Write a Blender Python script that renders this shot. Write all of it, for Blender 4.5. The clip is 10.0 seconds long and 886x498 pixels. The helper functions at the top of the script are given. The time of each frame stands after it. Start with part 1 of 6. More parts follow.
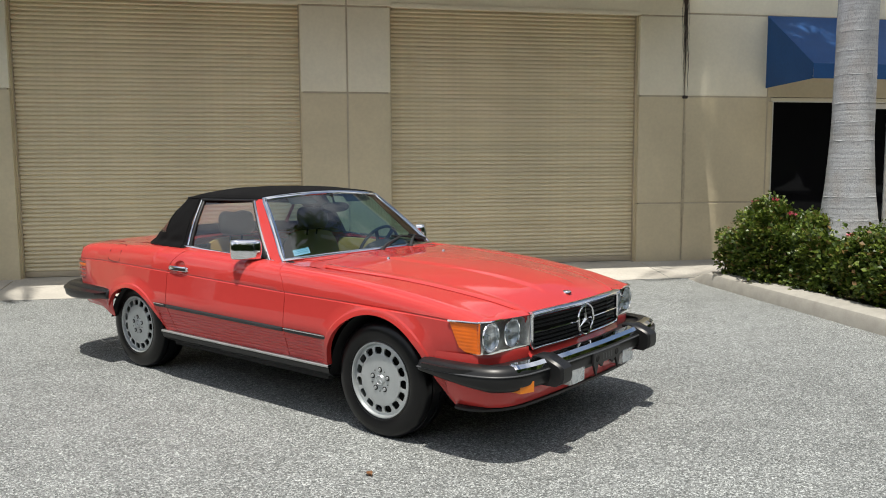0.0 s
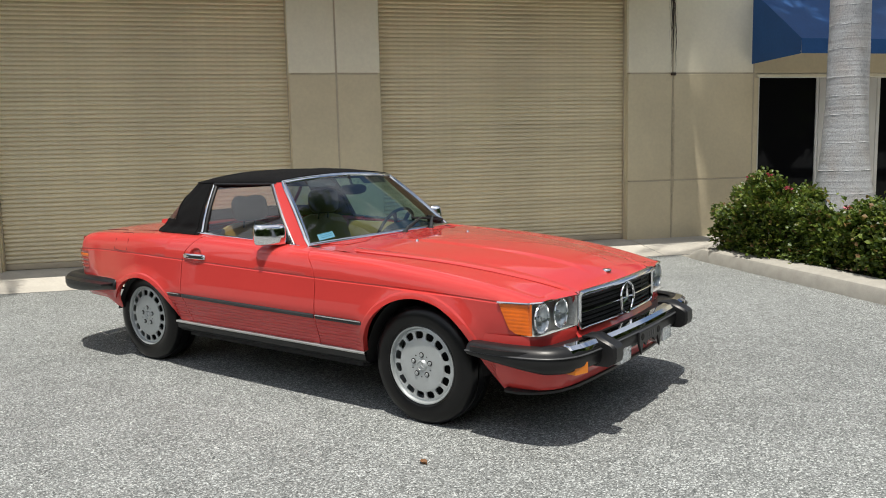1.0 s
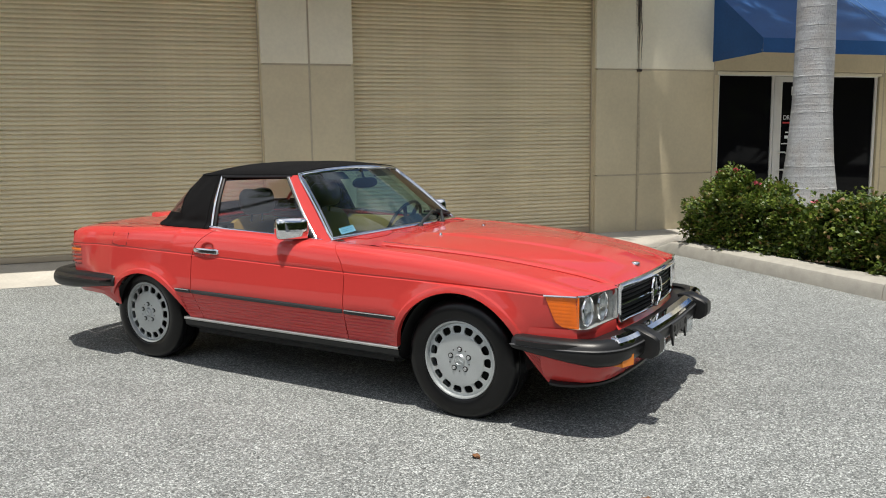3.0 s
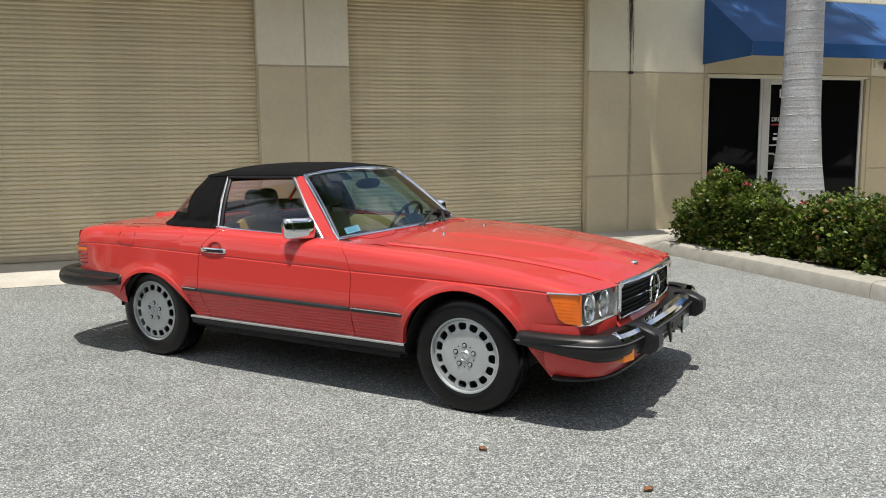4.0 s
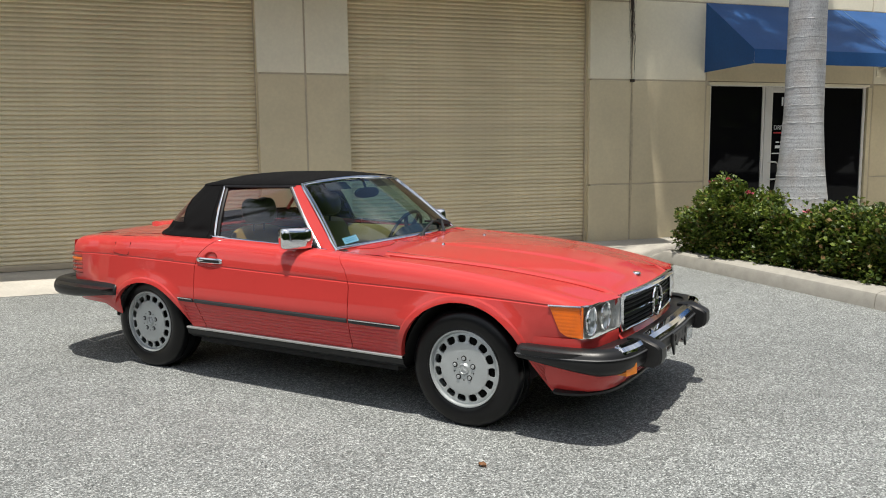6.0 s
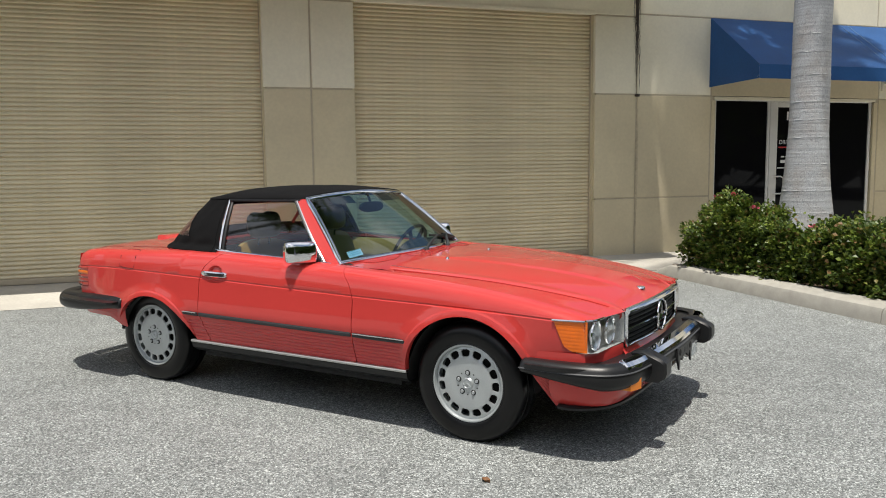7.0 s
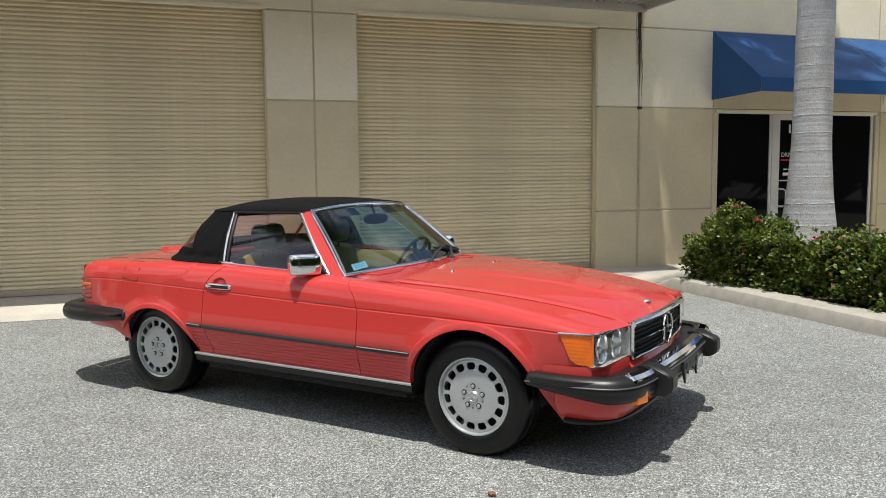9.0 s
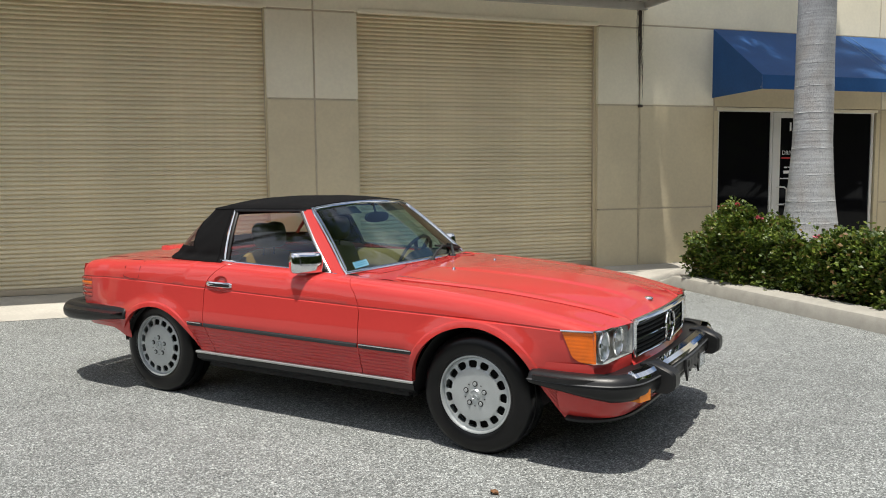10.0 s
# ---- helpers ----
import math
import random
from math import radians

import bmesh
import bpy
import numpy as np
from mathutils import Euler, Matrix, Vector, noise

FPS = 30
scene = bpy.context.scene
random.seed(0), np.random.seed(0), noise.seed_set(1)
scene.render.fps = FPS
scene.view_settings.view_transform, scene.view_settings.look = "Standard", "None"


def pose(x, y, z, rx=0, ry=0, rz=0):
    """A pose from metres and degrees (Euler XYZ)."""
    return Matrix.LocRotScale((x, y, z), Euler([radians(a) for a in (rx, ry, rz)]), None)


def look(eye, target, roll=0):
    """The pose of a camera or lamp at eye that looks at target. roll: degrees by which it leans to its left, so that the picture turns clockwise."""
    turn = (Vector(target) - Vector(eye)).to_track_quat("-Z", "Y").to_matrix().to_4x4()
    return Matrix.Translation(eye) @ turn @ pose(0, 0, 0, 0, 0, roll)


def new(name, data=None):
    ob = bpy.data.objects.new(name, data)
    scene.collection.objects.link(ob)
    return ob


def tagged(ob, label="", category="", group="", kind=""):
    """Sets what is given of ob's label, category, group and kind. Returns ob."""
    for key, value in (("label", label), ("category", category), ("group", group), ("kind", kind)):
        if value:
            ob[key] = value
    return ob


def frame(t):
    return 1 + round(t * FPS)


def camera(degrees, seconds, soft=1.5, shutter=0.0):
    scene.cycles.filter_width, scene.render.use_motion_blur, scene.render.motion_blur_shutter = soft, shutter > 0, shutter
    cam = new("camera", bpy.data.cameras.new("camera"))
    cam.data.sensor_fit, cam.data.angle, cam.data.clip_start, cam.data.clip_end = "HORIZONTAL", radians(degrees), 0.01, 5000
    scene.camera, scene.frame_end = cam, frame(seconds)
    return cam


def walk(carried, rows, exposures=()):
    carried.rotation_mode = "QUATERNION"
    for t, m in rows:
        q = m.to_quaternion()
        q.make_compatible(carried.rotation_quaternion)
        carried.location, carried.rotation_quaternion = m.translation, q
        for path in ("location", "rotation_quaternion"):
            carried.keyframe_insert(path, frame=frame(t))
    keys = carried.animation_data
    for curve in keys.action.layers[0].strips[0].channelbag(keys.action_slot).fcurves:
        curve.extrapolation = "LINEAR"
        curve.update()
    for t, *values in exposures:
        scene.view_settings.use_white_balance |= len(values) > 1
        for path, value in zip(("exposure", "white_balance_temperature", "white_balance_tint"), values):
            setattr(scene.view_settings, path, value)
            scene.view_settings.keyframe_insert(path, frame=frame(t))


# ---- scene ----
cam = camera(57.6, 10.0, soft=1.0)
PATH = [
    (0, (0.073, -0.09, 1.457), (0.444, 1.864, 1.249), -0.3),
    (0.5, (-0.132, -0.043, 1.45), (0.306, 1.897, 1.236), -0.6),
    (1, (-0.305, 0.115, 1.435), (0.157, 2.045, 1.185), -1.3),
    (1.5, (-0.468, 0.186, 1.429), (0.047, 2.1, 1.164), -1.2),
    (2, (-0.664, 0.213, 1.442), (-0.072, 2.104, 1.173), -0.8),
    (2.5, (-0.749, 0.32, 1.444), (-0.135, 2.204, 1.174), -0.8),
    (4, (-0.961, 0.209, 1.456), (-0.305, 2.078, 1.187), -0.7),
    (4.5, (-0.937, 0.264, 1.464), (-0.277, 2.132, 1.193), -0.7),
    (5, (-0.909, 0.303, 1.457), (-0.25, 2.172, 1.187), -0.7),
    (6.5, (-0.933, 0.267, 1.469), (-0.282, 2.144, 1.234), -0.6),
    (7, (-0.92, 0.272, 1.467), (-0.276, 2.154, 1.25), -0.6),
    (7.5, (-0.913, 0.273, 1.465), (-0.27, 2.156, 1.263), -0.6),
    (8, (-0.916, 0.28, 1.466), (-0.273, 2.164, 1.274), -0.6),
    (8.5, (-0.925, 0.287, 1.462), (-0.28, 2.171, 1.272), -0.6),
    (9, (-0.94, 0.289, 1.471), (-0.297, 2.173, 1.283), -0.5),
    (9.5, (-0.944, 0.291, 1.468), (-0.301, 2.175, 1.279), -0.5),
    (10, (-0.945, 0.301, 1.462), (-0.302, 2.185, 1.272), -0.6),
]
walk(cam, [(t, look(eye, target, roll)) for t, eye, target, roll in PATH])

# ---- light ----
SUN_TO = Vector((-0.11, -0.245, 1.0)).normalized()
world = bpy.data.worlds.new("sky")
scene.world = world
world.use_nodes = True
wn = world.node_tree.nodes
sky = wn.new("ShaderNodeTexSky")
sky.sky_type = "NISHITA"
sky.sun_disc = False
sky.sun_elevation = math.asin(SUN_TO.z)
sky.sun_rotation = math.atan2(SUN_TO.x, SUN_TO.y)
sky.air_density, sky.dust_density, sky.ozone_density = 1.0, 1.6, 1.0
wn["Background"].inputs["Strength"].default_value = 0.104
wl = world.node_tree.links
# thin broken cloud over the whole sky
cl = wn.new("ShaderNodeTexNoise")
cl.inputs["Scale"].default_value, cl.inputs["Detail"].default_value, cl.inputs["Roughness"].default_value = 2.6, 8.0, 0.58
wl.new(wn.new("ShaderNodeTexCoord").outputs["Generated"], cl.inputs["Vector"])
cr = wn.new("ShaderNodeMapRange")
for key, value in zip(("From Min", "From Max", "To Min", "To Max"), (0.44, 0.57, 0.0, 0.92)):
    cr.inputs[key].default_value = value
wl.new(cl.outputs["Fac"], cr.inputs["Value"])
cm = wn.new("ShaderNodeMix")
cm.data_type = "RGBA"
cm.inputs["B"].default_value = (9.6, 9.8, 10.1, 1)
wl.new(cr.outputs["Result"], cm.inputs["Factor"])
wl.new(sky.outputs["Color"], cm.inputs["A"])
wl.new(cm.outputs["Result"], wn["Background"].inputs["Color"])
sun = new("sun", bpy.data.lights.new("sun", "SUN"))
sun.data.energy, sun.data.angle, sun.data.color = 5.0, radians(0.53), (1.0, 0.945, 0.85)
sun.matrix_world = look(SUN_TO * 40, (0, 0, 0))
scene.view_settings.exposure = 0.0


# ---- materials ----
def material(name, color, rough=0.5, metal=0.0, vary=0.12, scale=6.0, bump=0.0, bump_scale=60.0, coat=0.0, spec=0.5,
             rough_vary=0.0, stain=0.0, stain_scale=0.8, stain_color=None, island=0.0):
    """A surface with colour varied at two scales, optional stains, relief and clear coat."""
    mt = bpy.data.materials.new(name)
    mt.use_nodes = True
    n, lk = mt.node_tree.nodes, mt.node_tree.links
    b = n["Principled BSDF"]
    b.inputs["Roughness"].default_value = rough
    b.inputs["Metallic"].default_value = metal
    b.inputs["Specular IOR Level"].default_value = spec
    b.inputs["Coat Weight"].default_value = coat
    b.inputs["Coat Roughness"].default_value = 0.03
    co = n.new("ShaderNodeTexCoord").outputs["Object"]

    def noisy(sc, detail=6.0):
        t = n.new("ShaderNodeTexNoise")
        t.inputs["Scale"].default_value, t.inputs["Detail"].default_value = sc, detail
        lk.new(co, t.inputs["Vector"])
        return t.outputs["Fac"]

    def ramp(src, lo, hi, a, c):
        r = n.new("ShaderNodeMapRange")
        lk.new(src, r.inputs["Value"])
        for k, v in zip(("From Min", "From Max", "To Min", "To Max"), (lo, hi, a, c)):
            r.inputs[k].default_value = v
        return r.outputs["Result"]

    def mul(a, c):
        r = n.new("ShaderNodeMath")
        r.operation = "MULTIPLY"
        lk.new(a, r.inputs[0])
        lk.new(c, r.inputs[1])
        return r.outputs[0]

    f = mul(ramp(noisy(scale), 0.3, 0.7, 1 - vary, 1 + vary), ramp(noisy(scale * 17), 0.3, 0.7, 1 - vary * 0.6, 1 + vary * 0.6))
    if island:
        info = n.new("ShaderNodeObjectInfo")
        f = mul(f, ramp(info.outputs["Random"], 0, 1, 1 - island, 1 + island))
    rgb = n.new("ShaderNodeVectorMath")
    rgb.operation = "SCALE"
    rgb.inputs[0].default_value = color[:3]
    lk.new(f, rgb.inputs["Scale"])
    out = rgb.outputs[0]
    if stain:
        mx = n.new("ShaderNodeMix")
        mx.data_type = "RGBA"
        lk.new(ramp(noisy(stain_scale, 8.0), 0.48, 0.75, 0, stain), mx.inputs["Factor"])
        lk.new(out, mx.inputs["A"])
        mx.inputs["B"].default_value = (*(stain_color or [c * 0.6 for c in color[:3]]), 1)
        out = mx.outputs["Result"]
    lk.new(out, b.inputs["Base Color"])
    if rough_vary:
        lk.new(ramp(noisy(scale * 3), 0.3, 0.7, max(0, rough - rough_vary), rough + rough_vary), b.inputs["Roughness"])
    if bump:
        bp = n.new("ShaderNodeBump")
        bp.inputs["Strength"].default_value, bp.inputs["Distance"].default_value = bump, 0.004
        lk.new(noisy(bump_scale), bp.inputs["Height"])
        lk.new(bp.outputs["Normal"], b.inputs["Normal"])
        if coat:
            lk.new(bp.outputs["Normal"], b.inputs["Coat Normal"])
    return mt


def glass(name, tint=(0.9, 0.95, 0.93), rough=0.0, ior=1.45, haze=None):
    mt = bpy.data.materials.new(name)
    mt.use_nodes = True
    n, lk = mt.node_tree.nodes, mt.node_tree.links
    n.remove(n["Principled BSDF"])
    tr, gl, mx, lw, pw, ma = (n.new("ShaderNode" + k) for k in ("BsdfTransparent", "BsdfGlossy", "MixShader", "LayerWeight", "Math", "Math"))
    tr.inputs["Color"].default_value = (*tint, 1)
    gl.inputs["Roughness"].default_value = rough
    lw.inputs["Blend"].default_value = 0.5
    pw.operation, ma.operation = "POWER", "MULTIPLY_ADD"
    pw.inputs[1].default_value = 4.0
    lk.new(lw.outputs["Facing"], pw.inputs[0])
    f0 = ((ior - 1) / (ior + 1)) ** 2
    ma.inputs[1].default_value, ma.inputs[2].default_value = 1 - 1.6 * f0, 1.6 * f0
    lk.new(pw.outputs[0], ma.inputs[0])
    lk.new(ma.outputs[0], mx.inputs[0])
    if haze:
        df, hz = n.new("ShaderNodeBsdfDiffuse"), n.new("ShaderNodeMixShader")
        df.inputs["Color"].default_value = (*haze, 1)
        hz.inputs[0].default_value = 0.10
        lk.new(tr.outputs[0], hz.inputs[1])
        lk.new(df.outputs[0], hz.inputs[2])
        tr = hz
    lk.new(tr.outputs[0], mx.inputs[1])
    lk.new(gl.outputs[0], mx.inputs[2])
    lk.new(mx.outputs[0], n["Material Output"].inputs["Surface"])
    return mt


def aggregate(name, dark, light, scale=165.0):
    """Worn asphalt: pale stone chips in a grey binder, with large blotches and fine relief."""
    mt = bpy.data.materials.new(name)
    mt.use_nodes = True
    n, lk = mt.node_tree.nodes, mt.node_tree.links
    b = n["Principled BSDF"]
    b.inputs["Roughness"].default_value = 0.85
    co = n.new("ShaderNodeTexCoord").outputs["Object"]
    vo = n.new("ShaderNodeTexVoronoi")
    vo.inputs["Scale"].default_value = scale
    vo.inputs["Randomness"].default_value = 1.0
    lk.new(co, vo.inputs["Vector"])
    sep = n.new("ShaderNodeSeparateColor")
    lk.new(vo.outputs["Color"], sep.inputs[0])
    cr = n.new("ShaderNodeValToRGB")
    e = cr.color_ramp.elements
    e[0].position, e[0].color = 0.0, (*dark, 1)
    e[1].position, e[1].color = 1.0, (*light, 1)
    for pos, k in ((0.16, 0.13), (0.50, 0.33), (0.78, 0.48), (0.88, 0.92)):
        el = e.new(pos)
        el.color = (*[a + (c - a) * k for a, c in zip(dark, light)], 1)
    lk.new(sep.outputs[0], cr.inputs[0])
    last = cr.outputs[0]
    # larger stones among the chips
    vb = n.new("ShaderNodeTexVoronoi")
    vb.inputs["Scale"].default_value = scale * 0.52
    lk.new(co, vb.inputs["Vector"])
    sb = n.new("ShaderNodeSeparateColor")
    lk.new(vb.outputs["Color"], sb.inputs[0])
    rb_ = n.new("ShaderNodeMapRange")
    rb_.inputs["To Min"].default_value, rb_.inputs["To Max"].default_value = 0.77, 1.23
    lk.new(sb.outputs[1], rb_.inputs["Value"])
    sv = n.new("ShaderNodeVectorMath")
    sv.operation = "SCALE"
    lk.new(last, sv.inputs[0])
    lk.new(rb_.outputs[0], sv.inputs["Scale"])
    last = sv.outputs[0]
    for sc, lo, hi in ((0.35, 0.86, 1.12), (3.0, 0.90, 1.10), (30.0, 0.93, 1.07)):
        t = n.new("ShaderNodeTexNoise")
        t.inputs["Scale"].default_value, t.inputs["Detail"].default_value = sc, 7.0
        lk.new(co, t.inputs["Vector"])
        r = n.new("ShaderNodeMapRange")
        for k, v in zip(("From Min", "From Max", "To Min", "To Max"), (0.3, 0.7, lo, hi)):
            r.inputs[k].default_value = v
        lk.new(t.outputs["Fac"], r.inputs["Value"])
        s = n.new("ShaderNodeVectorMath")
        s.operation = "SCALE"
        lk.new(last, s.inputs[0])
        lk.new(r.outputs[0], s.inputs["Scale"])
        last = s.outputs[0]
    lk.new(last, b.inputs["Base Color"])
    bp = n.new("ShaderNodeBump")
    bp.inputs["Strength"].default_value, bp.inputs["Distance"].default_value = 0.7, 0.006
    lk.new(vo.outputs["Distance"], bp.inputs["Height"])
    lk.new(bp.outputs["Normal"], b.inputs["Normal"])
    return mt


M_GROUND = aggregate("asphalt_aggregate", (0.060, 0.066, 0.065), (0.50, 0.525, 0.515), 160.0)
M_APRON = material("concrete_apron", (0.52, 0.495, 0.44), 0.85, vary=0.12, scale=2.0, bump=0.4, bump_scale=90, stain=0.5, stain_scale=1.2)
M_KERB = material("concrete_kerb", (0.37, 0.355, 0.315), 0.85, vary=0.10, scale=9.0, bump=0.6, bump_scale=90, stain=0.15, stain_scale=5.0)
M_WALL_HI = material("stucco_cream", (0.83, 0.775, 0.61), 0.8, vary=0.05, scale=1.5, bump=0.25, bump_scale=160, stain=0.18, stain_scale=0.7)
M_WALL_LO = material("stucco_tan", (0.65, 0.565, 0.385), 0.8, vary=0.06, scale=1.5, bump=0.25, bump_scale=160, stain=0.22, stain_scale=0.7)
M_JOINT = material("joint_filler", (0.50, 0.43, 0.32), 0.9, vary=0.1)
M_SLAT = material("door_slat_paint", (0.77, 0.675, 0.47), 0.5, vary=0.05, scale=1.2, bump=0.1, bump_scale=40, stain=0.25, stain_scale=0.9, island=0.05)
M_TRACK = material("door_track_paint", (0.52, 0.44, 0.32), 0.55, vary=0.06)
M_STEEL = material("canopy_grey_paint", (0.42, 0.41, 0.375), 0.5, vary=0.06)
M_AWNING = material("blue_vinyl_canvas", (0.018, 0.080, 0.235), 0.6, spec=0.3, vary=0.10, scale=2.0, bump=0.15, bump_scale=300)
M_FRAME = material("white_aluminium", (0.72, 0.71, 0.67), 0.4, vary=0.03)
M_DARKGLASS = material("tinted_glass", (0.006, 0.006, 0.007), 0.03, vary=0.0, spec=0.14)
M_WHITE = material("white_vinyl", (0.8, 0.8, 0.8), 0.6)
M_REDV = material("red_vinyl", (0.5, 0.03, 0.03), 0.6)
M_STAIN = material("tar_black", (0.055, 0.042, 0.032), 0.8, vary=0.4, scale=9, bump=0.5)
def bark(name, color, stain):
    """Smooth grey palm bark: fine upright fissures, faint level bands, brownish blotches."""
    mt = bpy.data.materials.new(name)
    mt.use_nodes = True
    n, lk = mt.node_tree.nodes, mt.node_tree.links
    b = n["Principled BSDF"]
    b.inputs["Roughness"].default_value = 0.9
    co = n.new("ShaderNodeTexCoord").outputs["Object"]

    def layer(scale, stretch, lo, hi, a, c, detail=5.0):
        mp, t, r = n.new("ShaderNodeMapping"), n.new("ShaderNodeTexNoise"), n.new("ShaderNodeMapRange")
        mp.inputs["Scale"].default_value = stretch
        t.inputs["Scale"].default_value, t.inputs["Detail"].default_value = scale, detail
        lk.new(co, mp.inputs["Vector"])
        lk.new(mp.outputs[0], t.inputs["Vector"])
        lk.new(t.outputs["Fac"], r.inputs["Value"])
        for k, v in zip(("From Min", "From Max", "To Min", "To Max"), (lo, hi, a, c)):
            r.inputs[k].default_value = v
        return r.outputs[0]

    def times(a, c):
        r = n.new("ShaderNodeMath")
        r.operation = "MULTIPLY"
        lk.new(a, r.inputs[0])
        lk.new(c, r.inputs[1])
        return r.outputs[0]

    fissure = layer(95.0, (1, 1, 0.30), 0.32, 0.50, 0.74, 1.0)
    bands = layer(7.0, (0.15, 0.15, 5.0), 0.3, 0.7, 0.80, 1.14)
    grain = layer(130.0, (1, 1, 1), 0.3, 0.7, 0.86, 1.12)
    f = times(times(fissure, bands), grain)
    mx = n.new("ShaderNodeMix")
    mx.data_type = "RGBA"
    mx.inputs["A"].default_value, mx.inputs["B"].default_value = (*color, 1), (*stain, 1)
    lk.new(layer(4.0, (1, 1, 0.7), 0.48, 0.72, 0.0, 0.75), mx.inputs["Factor"])
    sc = n.new("ShaderNodeVectorMath")
    sc.operation = "SCALE"
    lk.new(mx.outputs["Result"], sc.inputs[0])
    lk.new(f, sc.inputs["Scale"])
    lk.new(sc.outputs[0], b.inputs["Base Color"])
    bp = n.new("ShaderNodeBump")
    bp.inputs["Strength"].default_value, bp.inputs["Distance"].default_value = 0.9, 0.006
    lk.new(f, bp.inputs["Height"])
    lk.new(bp.outputs["Normal"], b.inputs["Normal"])
    return mt


M_TRUNK = bark("palm_bark", (0.415, 0.43, 0.45), (0.37, 0.35, 0.335))
M_SCAR = material("leaf_scar", (0.46, 0.475, 0.49), 0.9, vary=0.12, scale=8)
M_SOIL = material("mulch", (0.09, 0.06, 0.04), 0.95, vary=0.3, scale=14, bump=1.0, bump_scale=50)
M_ROOF = material("roof_gravel", (0.4, 0.39, 0.37), 0.9)
M_PAINT = material("red_car_paint", (0.53, 0.047, 0.042), 0.5, vary=0.02, scale=2.0, coat=1.0, spec=0.05, bump=0.012, bump_scale=4.5)
M_BLACKIN = material("black_underbody", (0.012, 0.012, 0.012), 0.9, vary=0.2)
M_RUBBER = material("black_rubber", (0.011, 0.0112, 0.012), 0.36, spec=0.38, vary=0.18, scale=8, bump=0.10, bump_scale=220)
M_TYRE = material("tyre_rubber", (0.0045, 0.0045, 0.005), 0.28, spec=0.32, vary=0.2, scale=12, bump=0.04, bump_scale=120)
M_CHROME = material("chrome", (0.80, 0.81, 0.83), 0.06, metal=1.0, vary=0.02)
M_LINE = material("grey_bumper_line", (0.055, 0.057, 0.06), 0.4, vary=0.08)
M_SATIN = material("satin_metal_strip", (0.55, 0.55, 0.53), 0.38, metal=0.8, vary=0.08, scale=12)
M_ALLOY = material("silver_alloy", (0.50, 0.53, 0.54), 0.38, metal=0.55, vary=0.06, scale=10)
M_STRIP = material("rub_strip_vinyl", (0.020, 0.023, 0.025), 0.5, vary=0.1)
M_FABRIC = material("black_canvas_top", (0.0045, 0.0045, 0.005), 0.9, spec=0.15, vary=0.15, scale=3, bump=0.35, bump_scale=500)
M_AMBER = material("amber_lens", (0.80, 0.150, 0.002), 0.3, vary=0.08, scale=20, coat=0.3)
M_AMBER_PALE = material("amber_marker_lens", (0.82, 0.23, 0.004), 0.3, vary=0.05, scale=20, coat=0.3)
M_TAIL = material("red_lens", (0.36, 0.02, 0.015), 0.15, vary=0.08, scale=20, coat=0.6)
M_LAMP = material("lamp_reflector", (0.66, 0.70, 0.73), 0.18, metal=0.7, vary=0.15, scale=45, bump=0.5, bump_scale=90)
M_LAMPBOX = material("lamp_housing", (0.62, 0.63, 0.62), 0.30, metal=0.35, vary=0.2, scale=70, bump=0.6, bump_scale=150)
M_GLASS = glass("side_glass", (0.80, 0.88, 0.86), ior=1.78)
M_SCREEN = glass("windscreen_glass", (0.41, 0.69, 0.73), ior=1.8)
M_LENS = glass("clear_lens", (0.93, 0.95, 0.96))
M_PLASTWIN = glass("soft_window_plastic", (0.94, 0.86, 0.84), 0.04, haze=(0.34, 0.24, 0.22))
M_TAN = material("tan_leather", (0.34, 0.21, 0.06), 0.45, vary=0.08, scale=6, bump=0.2, bump_scale=120)
M_DARKIN = material("dark_trim", (0.013, 0.014, 0.016), 0.7, spec=0.25, vary=0.12)
M_SEATBLACK = material("brown_headrest", (0.035, 0.028, 0.024), 0.5, vary=0.15)
M_STICKER = material("blue_paper", (0.90, 0.80, 0.94), 0.6, vary=0.05)
M_GRILLE = material("black_grille", (0.014, 0.014, 0.015), 0.4)


# ---- mesh helpers ----
def link(name, bm, mt, parent=None, label="", smooth=True, angle=35.0):
    me = bpy.data.meshes.new(name)
    bm.to_mesh(me)
    bm.free()
    me.materials.append(mt)
    if smooth:
        me.shade_smooth()
        me.set_sharp_from_angle(angle=radians(angle))
    ob = new(name, me)
    if parent is not None:
        ob.parent = parent
    if label:
        ob["label"] = label
    return ob


def part(name, bm, mt, parent, label="", smooth=True, angle=35.0):
    return link(name, bm, mt, parent, label, smooth, angle)


def thing(name, label, category, group="", m=None):
    ob = new(name)
    ob.empty_display_size = 0.1
    if m is not None:
        ob.matrix_world = m
    return tagged(ob, label, category, group)


def box(bm, x0, x1, y0, y1, z0, z1, bev=0.0):
    vs = [bm.verts.new((x, y, z)) for z in (z0, z1) for x, y in ((x0, y0), (x1, y0), (x1, y1), (x0, y1))]
    fs = [bm.faces.new([vs[i] for i in q]) for q in ((3, 2, 1, 0), (4, 5, 6, 7), (0, 1, 5, 4), (1, 2, 6, 5), (2, 3, 7, 6), (3, 0, 4, 7))]
    if bev:
        es = list({e for f in fs for e in f.edges})
        bmesh.ops.bevel(bm, geom=es, offset=bev, segments=2, affect="EDGES", profile=0.5)
    return bm


def boxed(x0, x1, y0, y1, z0, z1, bev=0.0):
    return box(bmesh.new(), x0, x1, y0, y1, z0, z1, bev)


